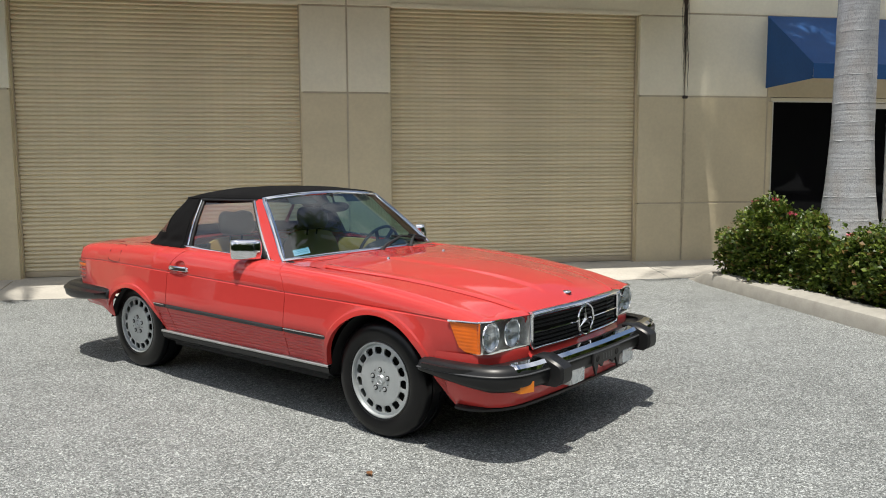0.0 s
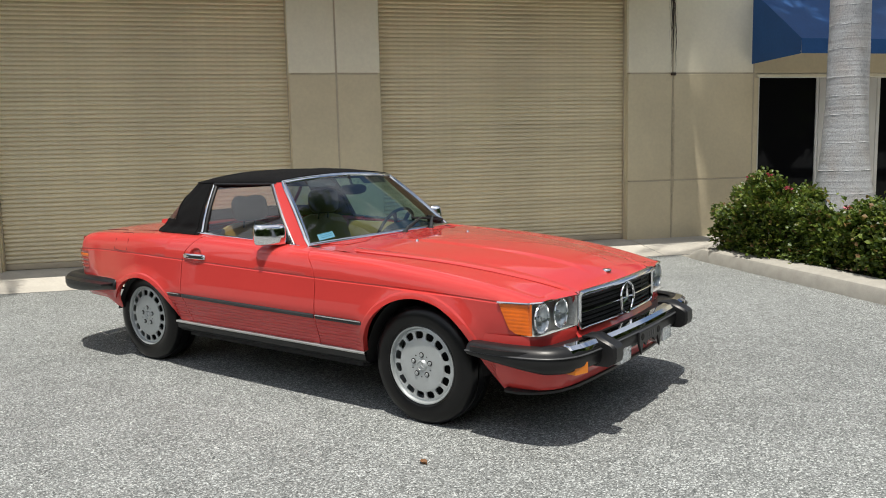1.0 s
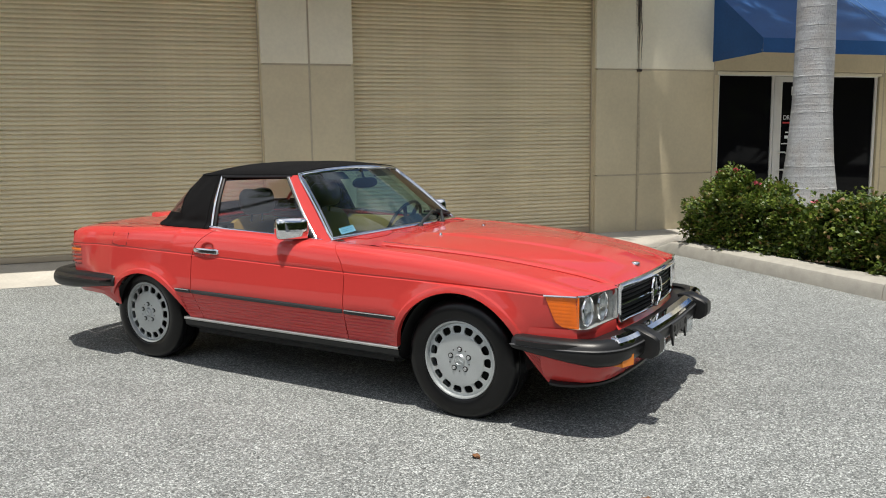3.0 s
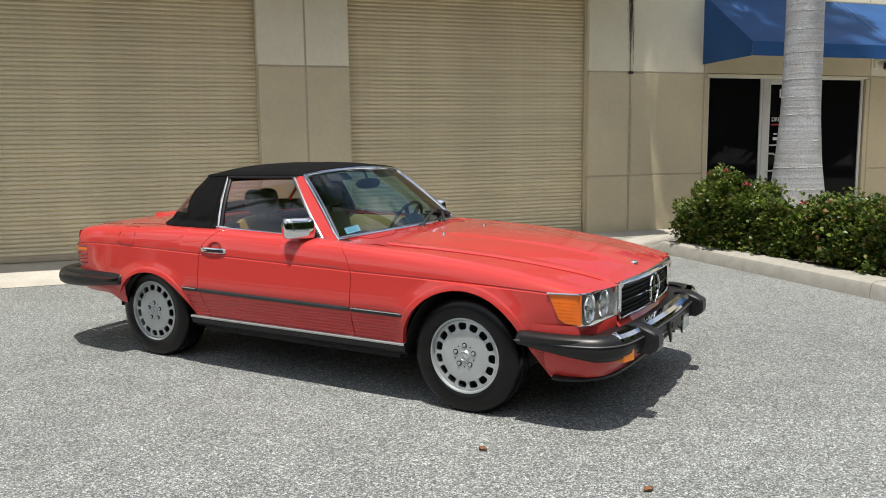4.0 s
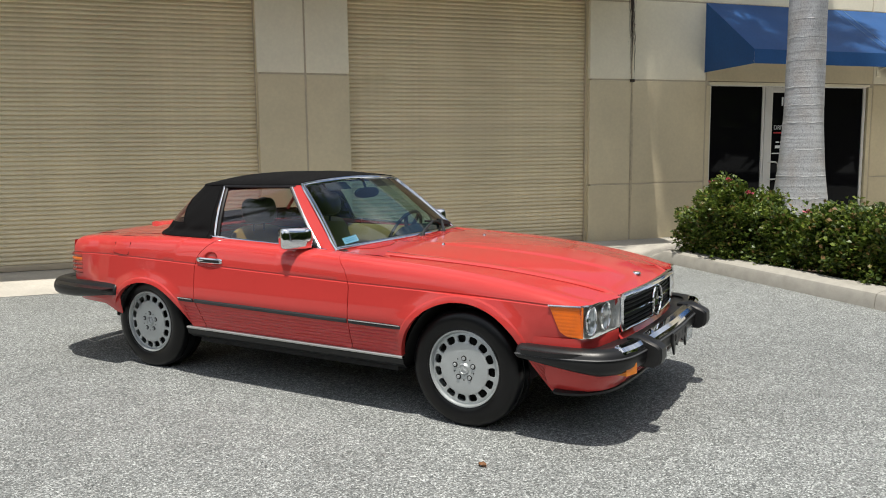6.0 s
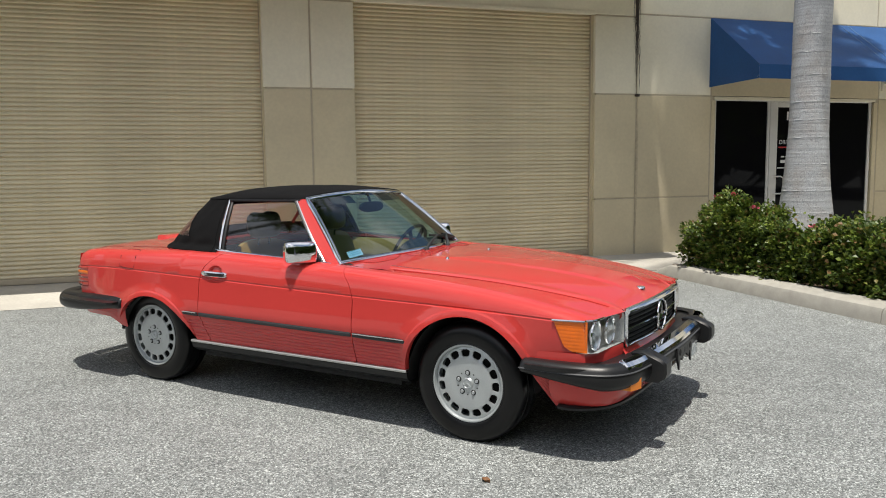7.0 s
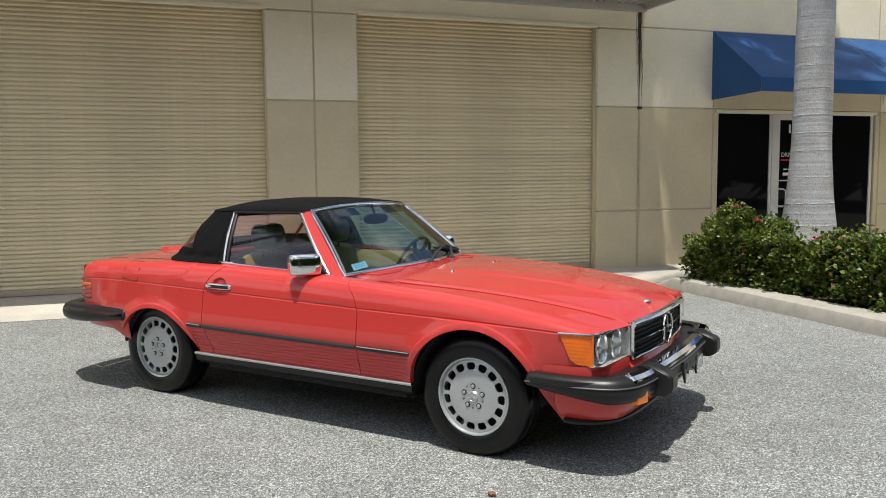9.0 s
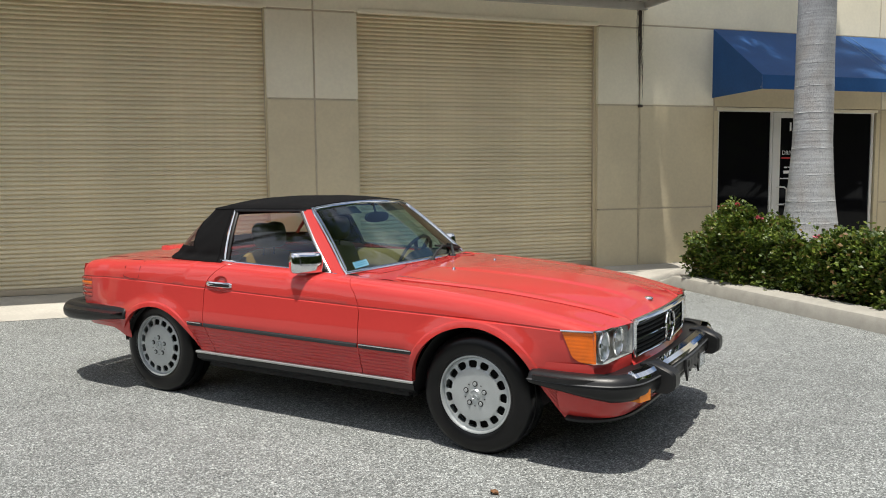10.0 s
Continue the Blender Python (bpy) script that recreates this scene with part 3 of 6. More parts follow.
def leaf_material(name, tones):
    mt = bpy.data.materials.new(name)
    mt.use_nodes = True
    n, lk = mt.node_tree.nodes, mt.node_tree.links
    b = n["Principled BSDF"]
    b.inputs["Roughness"].default_value = 0.42
    g = n.new("ShaderNodeNewGeometry")
    cr = n.new("ShaderNodeValToRGB")
    e = cr.color_ramp.elements
    for i, (pos, col) in enumerate(tones):
        el = e[i] if i < 2 else e.new(pos)
        el.position, el.color = pos, (*col, 1)
    lk.new(g.outputs["Random Per Island"], cr.inputs[0])
    lk.new(cr.outputs[0], b.inputs["Base Color"])
    tl, mx = n.new("ShaderNodeBsdfTranslucent"), n.new("ShaderNodeMixShader")
    lk.new(cr.outputs[0], tl.inputs["Color"])
    mx.inputs[0].default_value = 0.30
    lk.new(b.outputs[0], mx.inputs[1])
    lk.new(tl.outputs[0], mx.inputs[2])
    lk.new(mx.outputs[0], n["Material Output"].inputs["Surface"])
    return mt


M_LEAF = leaf_material("hedge_leaf", [(0.0, (0.036, 0.064, 0.011)), (0.45, (0.085, 0.140, 0.020)), (0.85, (0.21, 0.27, 0.042)), (0.985, (0.22, 0.13, 0.055))])
M_FLOWER = leaf_material("pink_bract", [(0.0, (0.55, 0.06, 0.12)), (1.0, (0.70, 0.16, 0.22))])
M_FROND = leaf_material("palm_frond", [(0.0, (0.05, 0.09, 0.02)), (1.0, (0.09, 0.14, 0.03))])
M_TWIG = material("twig_bark", (0.10, 0.07, 0.045), 0.9, vary=0.2)


def leaf_quad(vs, fs, p, d, nrm, s, w):
    """A small folded leaf of two quads."""
    a = d.cross(nrm).normalized()
    i = len(vs)
    mid = p + d * s * 0.5
    vs += [p, mid + a * w + nrm * w * 0.35, p + d * s, mid - a * w + nrm * w * 0.35]
    fs += [(i, i + 1, i + 2), (i, i + 2, i + 3)]


def bush(seed, cx, cy, rx, ry, top, count, flowers, label, shoots=10):
    """A ragged shrub: stems, leaves in clumps over its outline, and loose shoots that stand out of it."""
    rg = random.Random(seed)
    base = thing("hedge_bush", label, "bush", "hedge bushes", pose(cx, cy, 0.10))
    for k in range(14):
        a = rg.uniform(0, 6.28)
        x, y = rx * 0.6 * math.cos(a) * rg.random(), ry * 0.6 * math.sin(a) * rg.random()
        bm = bmesh.new()
        tube(bm, [(x * 0.5, y * 0.5, 0), (x * 0.8, y * 0.8, top * 0.45), (x * 1.3, y * 1.3, top * 0.85)], [0.012, 0.008, 0.004], 5)
        part("stem", bm, M_TWIG, base)
    vs, fs, blooms = [], [], []
    clumps = []
    for k in range(230):
        u, v, w = rg.uniform(-1, 1), rg.uniform(-1, 1), rg.uniform(0.04, 1)
        e = rg.random()
        if e < 0.42:
            u = math.copysign(rg.uniform(0.74, 1.0), u)
        elif e < 0.62:
            v = math.copysign(rg.uniform(0.74, 1.0), v)
        else:
            w = rg.uniform(0.78, 1.0)
        rr = max(abs(u) ** 3 + abs(v) ** 3 + max(0, w - 0.55) ** 3 * 5, 1.0) ** (1 / 3)
        h = top * (0.97 + 0.42 * noise.noise(Vector((cx * 2 + u * 2.3, cy * 2 + v * 2.3, seed))))
        side = 1 + 0.22 * noise.noise(Vector((u * 2.1, v * 2.1, w * 2.4 + seed * 3)))
        k2 = (0.80 + 0.20 * min(1.0, w * 1.5)) * side
        clumps.append(Vector((u * rx / rr * k2, v * ry / rr * side, w * h / (1 + (rr - 1) * 0.5))) * rg.uniform(0.84, 1.05))
    for c in clumps:
        spread = rg.uniform(0.04, 0.11)
        out = Vector((c.x / rx, c.y / ry, max(0.15, c.z / top))).normalized()
        for k in range(int(count / 230 * rg.uniform(0.5, 1.4))):
            g3 = Vector((rg.gauss(0, 1), rg.gauss(0, 1), rg.gauss(0, 0.8)))
            p = c + g3 * min(1.0, 1.7 / max(g3.length, 0.01)) * spread
            if p.z < 0.02:
                continue
            d = (out + Vector((rg.uniform(-1, 1), rg.uniform(-1, 1), rg.uniform(-0.8, 0.8)))).normalized()
            nrm = (Vector((0, 0, 1)) + out * 0.6 + Vector((rg.uniform(-1, 1), rg.uniform(-1, 1), rg.uniform(-0.5, 0.5))) * 0.9).normalized()
            leaf_quad(vs, fs, p, d, nrm, rg.uniform(0.034, 0.060), rg.uniform(0.015, 0.027))
    tips = []
    high = [q for q in clumps if q.z > top * 0.70 or abs(q.x) > rx * 0.75]
    for k in range(shoots):
        c = rg.choice(high)
        d = (Vector((c.x / rx, c.y / ry, 0)) * 0.5 + Vector((rg.uniform(-0.4, 0.4), rg.uniform(-0.4, 0.4), rg.uniform(0.5, 1.2)))).normalized()
        ln = rg.uniform(0.10, 0.22)
        bend = Vector((rg.uniform(-0.04, 0.04), rg.uniform(-0.04, 0.04), -0.02))
        line = [c + d * ln * j / 6 + bend * (j / 6) ** 2 for j in range(7)]
        bm = bmesh.new()
        tube(bm, line, [0.004, 0.0035, 0.003, 0.003, 0.0025, 0.002, 0.0015], 4)
        part("shoot", bm, M_TWIG, base)
        tips.append(line[-1])
        for j in range(34):
            q = line[0].lerp(line[-1], rg.random() ** 0.8) + Vector((rg.gauss(0, 0.012), rg.gauss(0, 0.012), rg.gauss(0, 0.012)))
            ld = (d * 0.3 + Vector((rg.uniform(-1, 1), rg.uniform(-1, 1), rg.uniform(-0.6, 0.6)))).normalized()
            nrm = (Vector((0, 0, 1)) + Vector((rg.uniform(-1, 1), rg.uniform(-1, 1), 0)) * 0.8).normalized()
            leaf_quad(vs, fs, q, ld, nrm, rg.uniform(0.034, 0.058), rg.uniform(0.015, 0.024))
    for k in range(flowers):
        c = rg.choice(tips) + Vector((rg.uniform(-0.03, 0.02), rg.uniform(-0.03, 0.03), 0.0))
        fvs, ffs = [], []
        for j in range(9):
            d = Vector((rg.uniform(-1, 1), rg.uniform(-1, 1), rg.uniform(-0.2, 1))).normalized()
            nrm = Vector((rg.uniform(-1, 1), rg.uniform(-1, 1), 1)).normalized()
            leaf_quad(fvs, ffs, c + d * 0.012, d, nrm, 0.046, 0.020)
        blooms.append((fvs, ffs))
    for nm, a, b, mt in [("foliage", vs, fs, M_LEAF)] + [("flower", q[0], q[1], M_FLOWER) for q in blooms]:
        me = bpy.data.meshes.new(nm)
        me.from_pydata([tuple(q) for q in a], [], b)
        me.materials.append(mt)
        ob = new(nm, me)
        ob.parent = base
    return base


bush(1, 5.70, 8.20, 0.64, 0.52, 0.75, 30000, 9, "tall green leafy bush with pink flowers behind the kerb", 26)
for i, y in enumerate((7.08, 5.95, 4.75, 3.65)):
    bush(2 + i, 5.88, y, 0.62, 0.68, (0.56, 0.62, 0.62, 0.62)[i], 28000, 6 if i == 0 else 3, "low clipped green hedge bush with a few pink flowers", 16)


def palm(m, height, seed, label, spread=1.0):
    rg = random.Random(seed)
    base = thing("palm_tree", label, "palm tree", "palm trees", m)
    bm = bmesh.new()
    rad = curve((0, 0.40), (0.45, 0.345), (0.8, 0.288), (1.2, 0.245), (1.7, 0.216), (2.4, 0.206), (3.2, 0.203), (height, 0.15))
    rows = []
    z = 0.0
    zr = []
    nxt = 0.3
    scars = []
    while z < height:
        zr.append((z, 0.0))
        if z >= nxt:
            zr += [(z + 0.010, 0.0008), (z + 0.02, 0.0)]
            scars.append(z + 0.01)
            nxt = z + rg.uniform(0.16, 0.32)
        z += 0.05
    zr.append((height, 0.0))
    for z, b in zr:
        lean = Vector((0.004 * z, 0, 0))
        ring = []
        for k in range(40):
            a = 2 * math.pi * k / 40
            d = Vector((math.cos(a), math.sin(a), 0))
            wob = 0.006 * noise.noise(d * 1.5 + Vector((0, 0, z * 2.0)))
            dz = 0.010 * noise.noise(Vector((d.x * 1.2, d.y * 1.2, seed)))
            ring.append(lean + d * (rad(z) + b + wob) + Vector((0, 0, z + dz)))
        rows.append(ring)
    grid(bm, rows, loop=True)
    trunk = part("trunk", bm, M_TRUNK, base, angle=60)
    for z in scars:
        bm = bmesh.new()
        rows = []
        for k in range(41):
            a = 2 * math.pi * k / 40
            d = Vector((math.cos(a), math.sin(a), 0))
            c = Vector((0.004 * z, 0, z + 0.010 * noise.noise(Vector((d.x * 1.2, d.y * 1.2, seed))))) + d * (rad(z) + 0.0002 + 0.006 * noise.noise(d * 1.5 + Vector((0, 0, z * 2.0))))
            w = 0.0044 * (0.6 + 1.1 * noise.noise(Vector((d.x * 3, d.y * 3, z * 9))))
            rows.append([c + d * w * math.cos(b) + Vector((0, 0, w * math.sin(b))) for b in (0, 1.57, 3.14, 4.71)])
        grid(bm, rows, loop=True)
        part("ring_scar", bm, M_SCAR, trunk, angle=80)
    vs, fs = [], []
    top = Vector((0.004 * height, 0, height))
    for k in range(22):
        a = k * 2.399 + rg.uniform(-0.2, 0.2)
        elev = rg.uniform(-0.25, 1.05)
        ln = rg.uniform(2.5, 3.1) * spread
        d = Vector((math.cos(a) * math.cos(elev), math.sin(a) * math.cos(elev), math.sin(elev)))
        side = d.cross(Vector((0, 0, 1))).normalized()
        prev = None
        for j in range(41):
            t = j / 40
            p = top + Vector((0, 0, 0.5)) + d * ln * t + Vector((0, 0, -1)) * ln * 0.55 * t * t
            if prev is not None:
                dd = (p - prev).normalized()
                i = len(vs)
                w = 0.022 * (1 - t) + 0.003
                vs += [prev + side * w, p + side * w, p - side * w, prev - side * w]
                fs.append((i, i + 1, i + 2, i + 3))
                if t > 0.12:
                    for s in (-1, 1):
                        for q in (0,):
                            b = prev.lerp(p, q)
                            l2 = spread * 0.62 * math.sin(math.pi * min(1, t * 0.85 + 0.12)) + 0.1
                            ld = (dd * 0.55 + side * s + Vector((0, 0, rg.uniform(-0.35, 0.25)))).normalized()
                            leaf_quad(vs, fs, b, ld, Vector((0, 0, 1)), l2, 0.027)
            prev = p
    me = bpy.data.meshes.new("crown")
    me.from_pydata([tuple(q) for q in vs], [], fs)
    me.materials.append(M_FROND)
    ob = new("crown", me)
    ob.parent = base
    return base


palm(pose(6.075, 7.74, 0.08), 11.2, 3, "royal palm with smooth ringed grey trunk in the bed")
palm(pose(-14.3, 8.75, 0.0), 11.8, 8, "tall unseen royal palm with ringed grey trunk, added for reflections", 0.62)
# unseen palm, added only as something for the car to reflect
palm(pose(3.5, -7.0, 0.0), 7.6, 11, "unseen royal palm with ringed grey trunk, added for reflections")
palm(pose(-4.8, 8.9, 0.0), 8.4, 15, "royal palm with ringed grey trunk beside the apron", 0.68)
# fallen leaves and pale scuffs on the asphalt
M_DRYLEAF = material("dry_leaf", (0.20, 0.095, 0.04), 0.7, vary=0.25, scale=60)


def dry_leaf(x, y, turn, label):
    bm = bmesh.new()
    grid(bm, [[(0.017 * math.sin(math.pi * (i + 0.15) / 6.3) * j, 0.009 * i - 0.027, 0.003 + 0.012 * j * j + 0.003 * math.sin(2.0 * i)) for j in (-1, -0.5, 0, 0.5, 1)] for i in range(7)])
    ob = link("fallen_leaf", bm, M_DRYLEAF)
    ob.matrix_world = pose(x, y, 0, 0, 0, turn)
    tagged(ob, label, "leaf", "fallen leaves")


dry_leaf(0.411, 3.586, 20, "small dry brown leaf lying on the asphalt")
dry_leaf(0.884, 2.929, 100, "small curled orange-brown leaf on the asphalt")
M_SCUFF = material("pale_scuff", (0.62, 0.61, 0.58), 0.9, vary=0.2, scale=40)
for p, q, w in (((1.01, 3.818), (1.095, 3.77), 0.0022), ((-1.55, 7.07), (-1.45, 6.90), 0.006), ((-1.344, 6.708), (-1.248, 6.60), 0.004)):
    a, b = Vector((*p, 0.003)), Vector((*q, 0.003))
    n2 = Vector((-(b - a).y, (b - a).x, 0)).normalized()
    bm = bmesh.new()
    grid(bm, [[a.lerp(b, i / 10) + n2 * (0.004 * math.sin(i * 0.7) + s * w * (0.3 + math.sin(math.pi * i / 10))) for s in (-1, 1)] for i in range(11)])
    tagged(link("ground_scuff", bm, M_SCUFF, smooth=False), "pale scrape mark on the asphalt", "scrape", kind="structure")

# cracks in the asphalt
M_CRACK = material("crack_fill", (0.07, 0.068, 0.064), 0.95, vary=0.3, scale=20)
rg = random.Random(21)
for pts in (((2.50, 4.95), (2.74, 5.15), (3.19, 5.17), (3.83, 5.31)), ((1.85, 3.4), (2.05, 3.97), (2.36, 4.58), (2.53, 4.81)), ((2.53, 4.81), (2.50, 4.95))):
    line = spline([(x, y, 0) for x, y in pts], 60)
    bm = bmesh.new()
    rows = []
    for i, p in enumerate(line):
        d = (line[min(i + 1, 60)] - line[max(i - 1, 0)]).normalized()
        n2 = Vector((-d.y, d.x, 0))
        o = n2 * (0.018 * noise.noise(p * 7) + rg.uniform(-0.003, 0.003))
        w = max(0.0003, 0.0013 * (0.55 + noise.noise(p * 5 + Vector((9, 0, 0)))))
        rows.append([p + o - n2 * w + Vector((0, 0, 0.002)), p + o + n2 * w + Vector((0, 0, 0.002))])
    grid(bm, rows)
    tagged(link("ground_crack", bm, M_CRACK, smooth=False), "thin dark crack across the asphalt", "crack", kind="structure")

# far woods across the yard, behind the way the camera looks
vs, fs = [], []
rg = random.Random(77)
for k in range(24000):
    a = rg.uniform(math.pi * 0.80, math.pi * 2.12)
    near = step(1.15 * math.pi, 1.35 * math.pi, a)
    r = rg.uniform(34, 44) - 13 * near
    h = 7.5 + 4.5 * near + 2.5 * noise.noise(Vector((a * 9, 0, 0))) + 1.5 * noise.noise(Vector((a * 31, 2, 0)))
    c = Vector((r * math.cos(a), r * math.sin(a), rg.uniform(0.1, 1.0) * h))
    d = Vector((rg.uniform(-1, 1), rg.uniform(-1, 1), rg.uniform(-1, 1))).normalized()
    leaf_quad(vs, fs, c, d, Vector((rg.uniform(-1, 1), rg.uniform(-1, 1), 1)).normalized(), rg.uniform(1.0, 1.9), rg.uniform(0.5, 0.9))
me = bpy.data.meshes.new("far_woods")
me.from_pydata([tuple(q) for q in vs], [], fs)
me.materials.append(M_FROND)
tagged(new("far_woods", me), "distant dark green trees across the yard", "trees", kind="stuff")

# ---- the car: x ahead, y to its left, z up, from the ground midway between the axles ----
CAR = pose(0.3533, 5.5872, 0, 0, 0, -49.44)
car = thing("car", "red two-seat convertible with black soft top and silver alloy wheels", "car", m=CAR)
AXLE_F, AXLE_R, TRACK, TYRE_R = 1.2275, -1.2275, 0.735, 0.318

W = curve((-1.99, 0.765), (-1.965, 0.798), (-1.92, 0.826), (-1.6, 0.858), (-1.2, 0.876), (-0.6, 0.886), (0.0, 0.888), (0.6, 0.888), (1.1, 0.882), (1.4, 0.868), (1.6, 0.850), (1.72, 0.832), (1.86, 0.806))
ZC = curve((-1.97, 0.755), (-1.49, 0.764), (-0.67, 0.753), (0.53, 0.728), (1.14, 0.718), (1.58, 0.701), (1.73, 0.692), (1.90, 0.684))
ZS = curve((-1.99, 0.826), (-1.965, 0.850), (-1.90, 0.868), (-1.5, 0.886), (-1.0, 0.902), (-0.6, 0.908), (0.0, 0.894), (0.4, 0.878), (0.8, 0.856), (1.2, 0.822), (1.5, 0.784), (1.72, 0.744), (1.88, 0.705), (1.95, 0.688))
YG = curve((-1.97, 0.62), (-1.3, 0.66), (-0.7, 0.74), (0.25, 0.73), (0.45, 0.70), (0.75, 0.69), (1.0, 0.655), (1.3, 0.61), (1.6, 0.572), (1.85, 0.520), (1.97, 0.478))
ZG = curve((-1.99, 0.832), (-1.965, 0.857), (-1.90, 0.875), (-1.5, 0.892), (-1.0, 0.908), (-0.6, 0.912), (0.2, 0.886), (0.45, 0.876), (0.8, 0.858), (1.2, 0.828), (1.5, 0.794), (1.75, 0.752), (1.88, 0.720), (1.97, 0.700))
AR_F = (1.235, 0.302, 0.372, 0.372)
AR_R = (-1.13, 0.30, 0.362, 0.302)
SILL = 0.345


def arch_z(x, ar):
    cx, cz, rx, rz = ar
    k = 1 - ((x - cx) / rx) ** 2
    return cz + rz * math.sqrt(k) if k > 0 else None


def z_low(x):
    """The lower edge of the painted side."""
    if x < AR_R[0] - AR_R[2] * 0.93:
        return 0.425 + 0.025 * step(1.45, 1.9, -x)
    if x <= AR_R[0] + AR_R[2] * 0.993:
        return max(arch_z(x, AR_R) or 0, SILL)
    if x < AR_F[0] - AR_F[2] * 0.993:
        return SILL
    if x < AR_F[0] + AR_F[2] * 0.85:
        return max(arch_z(x, AR_F) or 0, SILL)
    x1 = AR_F[0] + AR_F[2] * 0.85
    if x < 1.70:
        return arch_z(x1, AR_F) + (0.245 - arch_z(x1, AR_F)) * (x - x1) / (1.70 - x1)
    return 0.245 + 0.02 * (x - 1.70) / 0.2


LOWER = curve((0.23, -0.075), (0.30, -0.050), (0.38, -0.030), (0.50, -0.011), (0.62, -0.001), (0.76, 0.0))


def lip(x, z, ar):
    cx, cz, rx, rz = ar
    q = math.sqrt(((x - cx) / rx) ** 2 + ((z - cz) / rz) ** 2)
    d = (q - 1) * 0.5 * (rx + rz)
    return 0.013 * (1 - step(-0.01, 0.105, d)) + 0.004 * (1 - step(0.028, 0.040, d)) if z > cz - 0.05 else 0.0


BELLY = curve((0.36, 0.0), (0.50, 0.013), (0.54, 0.0135), (0.60, 0.0055), (0.66, -0.0035), (0.76, -0.0165))


def belly(x, z):
    """The side is fullest at the rub strip and leans in towards the crease."""
    return BELLY(z) * (1 - step(1.40, 1.72, x)) * (1 - step(1.62, 1.86, -x))


def side_y(x, z):
    """Half width of the side below the crease, with wheel-arch lips and the fluted lower panels."""
    y = W(x) + LOWER(z) + belly(x, z)
    y += lip(x, z, AR_F) + lip(x, z, AR_R)
    fl = step(-0.785, -0.765, x) * (1 - step(0.84, 0.87, x))
    if fl and 0.365 < z < 0.487:
        y -= fl * 0.0045 * (0.5 - 0.5 * math.cos(2 * math.pi * (z - 0.365) / 0.0203)) ** 3
    if x > 1.56 and 0.285 < z < 0.366:
        y -= step(1.57, 1.60, x) * 0.0045 * (0.5 - 0.5 * math.cos(2 * math.pi * (z - 0.285) / 0.0203)) ** 3
    return y


DF = curve((0.70, 0.0), (0.78, -0.03), (0.84, -0.085), (0.90, -0.15))
DR = curve((0.34, 0.065), (0.45, 0.03), (0.56, 0.0), (0.72, 0.0), (0.80, 0.02), (0.87, 0.085), (0.915, 0.15))
DOOR_F, DOOR_R = 0.53, -0.675


def warp(x, z):
    """Bends the door's front and rear shut lines."""
    a = max(0.0, 1 - abs(x - DOOR_F) / 0.42)
    b = max(0.0, 1 - abs(x - DOOR_R) / 0.30)
    return x + a * DF(z) + b * DR(z)


def station(xn, n_low=142, n_up=16):
    """Points of one cross-section, from the lower edge over the crease and shoulder to the inner gap."""
    pts = []
    zl, zc = z_low(xn), ZC(xn)
    for i in range(n_low):
        z = zl + (zc - 0.008 - zl) * i / (n_low - 1)
        x = warp(xn, z)
        pts.append(Vector((x, -side_y(x, z), z)))
    first = pts[0]
    pts.insert(0, first + Vector((0, 0.035, 0.004)))
    xw = warp(xn, zc)
    pts.append(Vector((xw, -(W(xw) + belly(xw, zc) - 0.005), zc - 0.002)))
    w, zs, yg, zg = W(xn) + belly(xn, zc), ZS(xn), YG(xn), ZG(xn)
    h = zs - zc
    ctrl = [(w - 0.002, zc + 0.006), (w - 0.010, zc + 0.38 * h), (w - 0.032, zc + 0.74 * h), (w - 0.075, zc + 0.95 * h), (w - 0.125, zs), (yg + 0.01, zg - 0.002), (yg, zg - 0.004)]
    if yg > w - 0.14:
        ctrl = [(w - 0.002, zc + 0.006), (w - 0.012, zc + 0.36 * h), (w - 0.036, zc + 0.70 * h), (w - 0.075, zc + 0.92 * h), (w - 0.115, zs - 0.003), (yg - 0.002, zs)]
        ctrl = ctrl[:5] + [(min(yg, w - 0.13), zg - 0.002)]
    for p in spline([(0, -y, z) for y, z in ctrl], n_up):
        x = warp(xn, p.z)
        pts.append(Vector((x, p.y, p.z)))
    pts.append(pts[-1] + Vector((0, 0.004, -0.025)))
    return pts


def spline_top(x, y):
    """Height of the fender's top at a place between shoulder and hood gap."""
    best = min(station(min(x, 1.862), 4, 24)[5:-1], key=lambda p: abs(-p.y - y))
    return best.z


def x_samples(a, b):
    s = {a, b}
    n = max(2, int((b - a) / 0.03))
    s |= {a + (b - a) * i / n for i in range(n + 1)}
    for cx, cz, rx, rz in (AR_F, AR_R):
        for i in range(61):
            s.add(cx - rx * 0.9935 * math.cos(math.pi * i / 60))
    for e in (AR_R[0] - AR_R[2] * 0.93, 1.70, -0.785, -0.765, 0.84, 0.87, AR_F[0] + AR_F[2] * 0.85):
        s |= {e - 0.0005, e + 0.0005}
    out = []
    for v in sorted(x for x in s if a <= x <= b):
        if not out or v - out[-1] > 0.0004:
            out.append(v)
    return out


def side_panel(name, a, b, sgn, label=""):
    bm = bmesh.new()
    cols = [station(x) for x in x_samples(a, b)]
    first = [p + Vector((0.0, 0.02, 0)) for p in cols[0]]
    last = [p + Vector((0.0, 0.02, 0)) for p in cols[-1]]
    rows = [first] + cols + [last]
    grid(bm, [[Vector((p.x, -p.y * sgn if sgn > 0 else p.y, p.z)) for p in r] for r in rows])
    return part(name, bm, M_PAINT, car, label, angle=28)


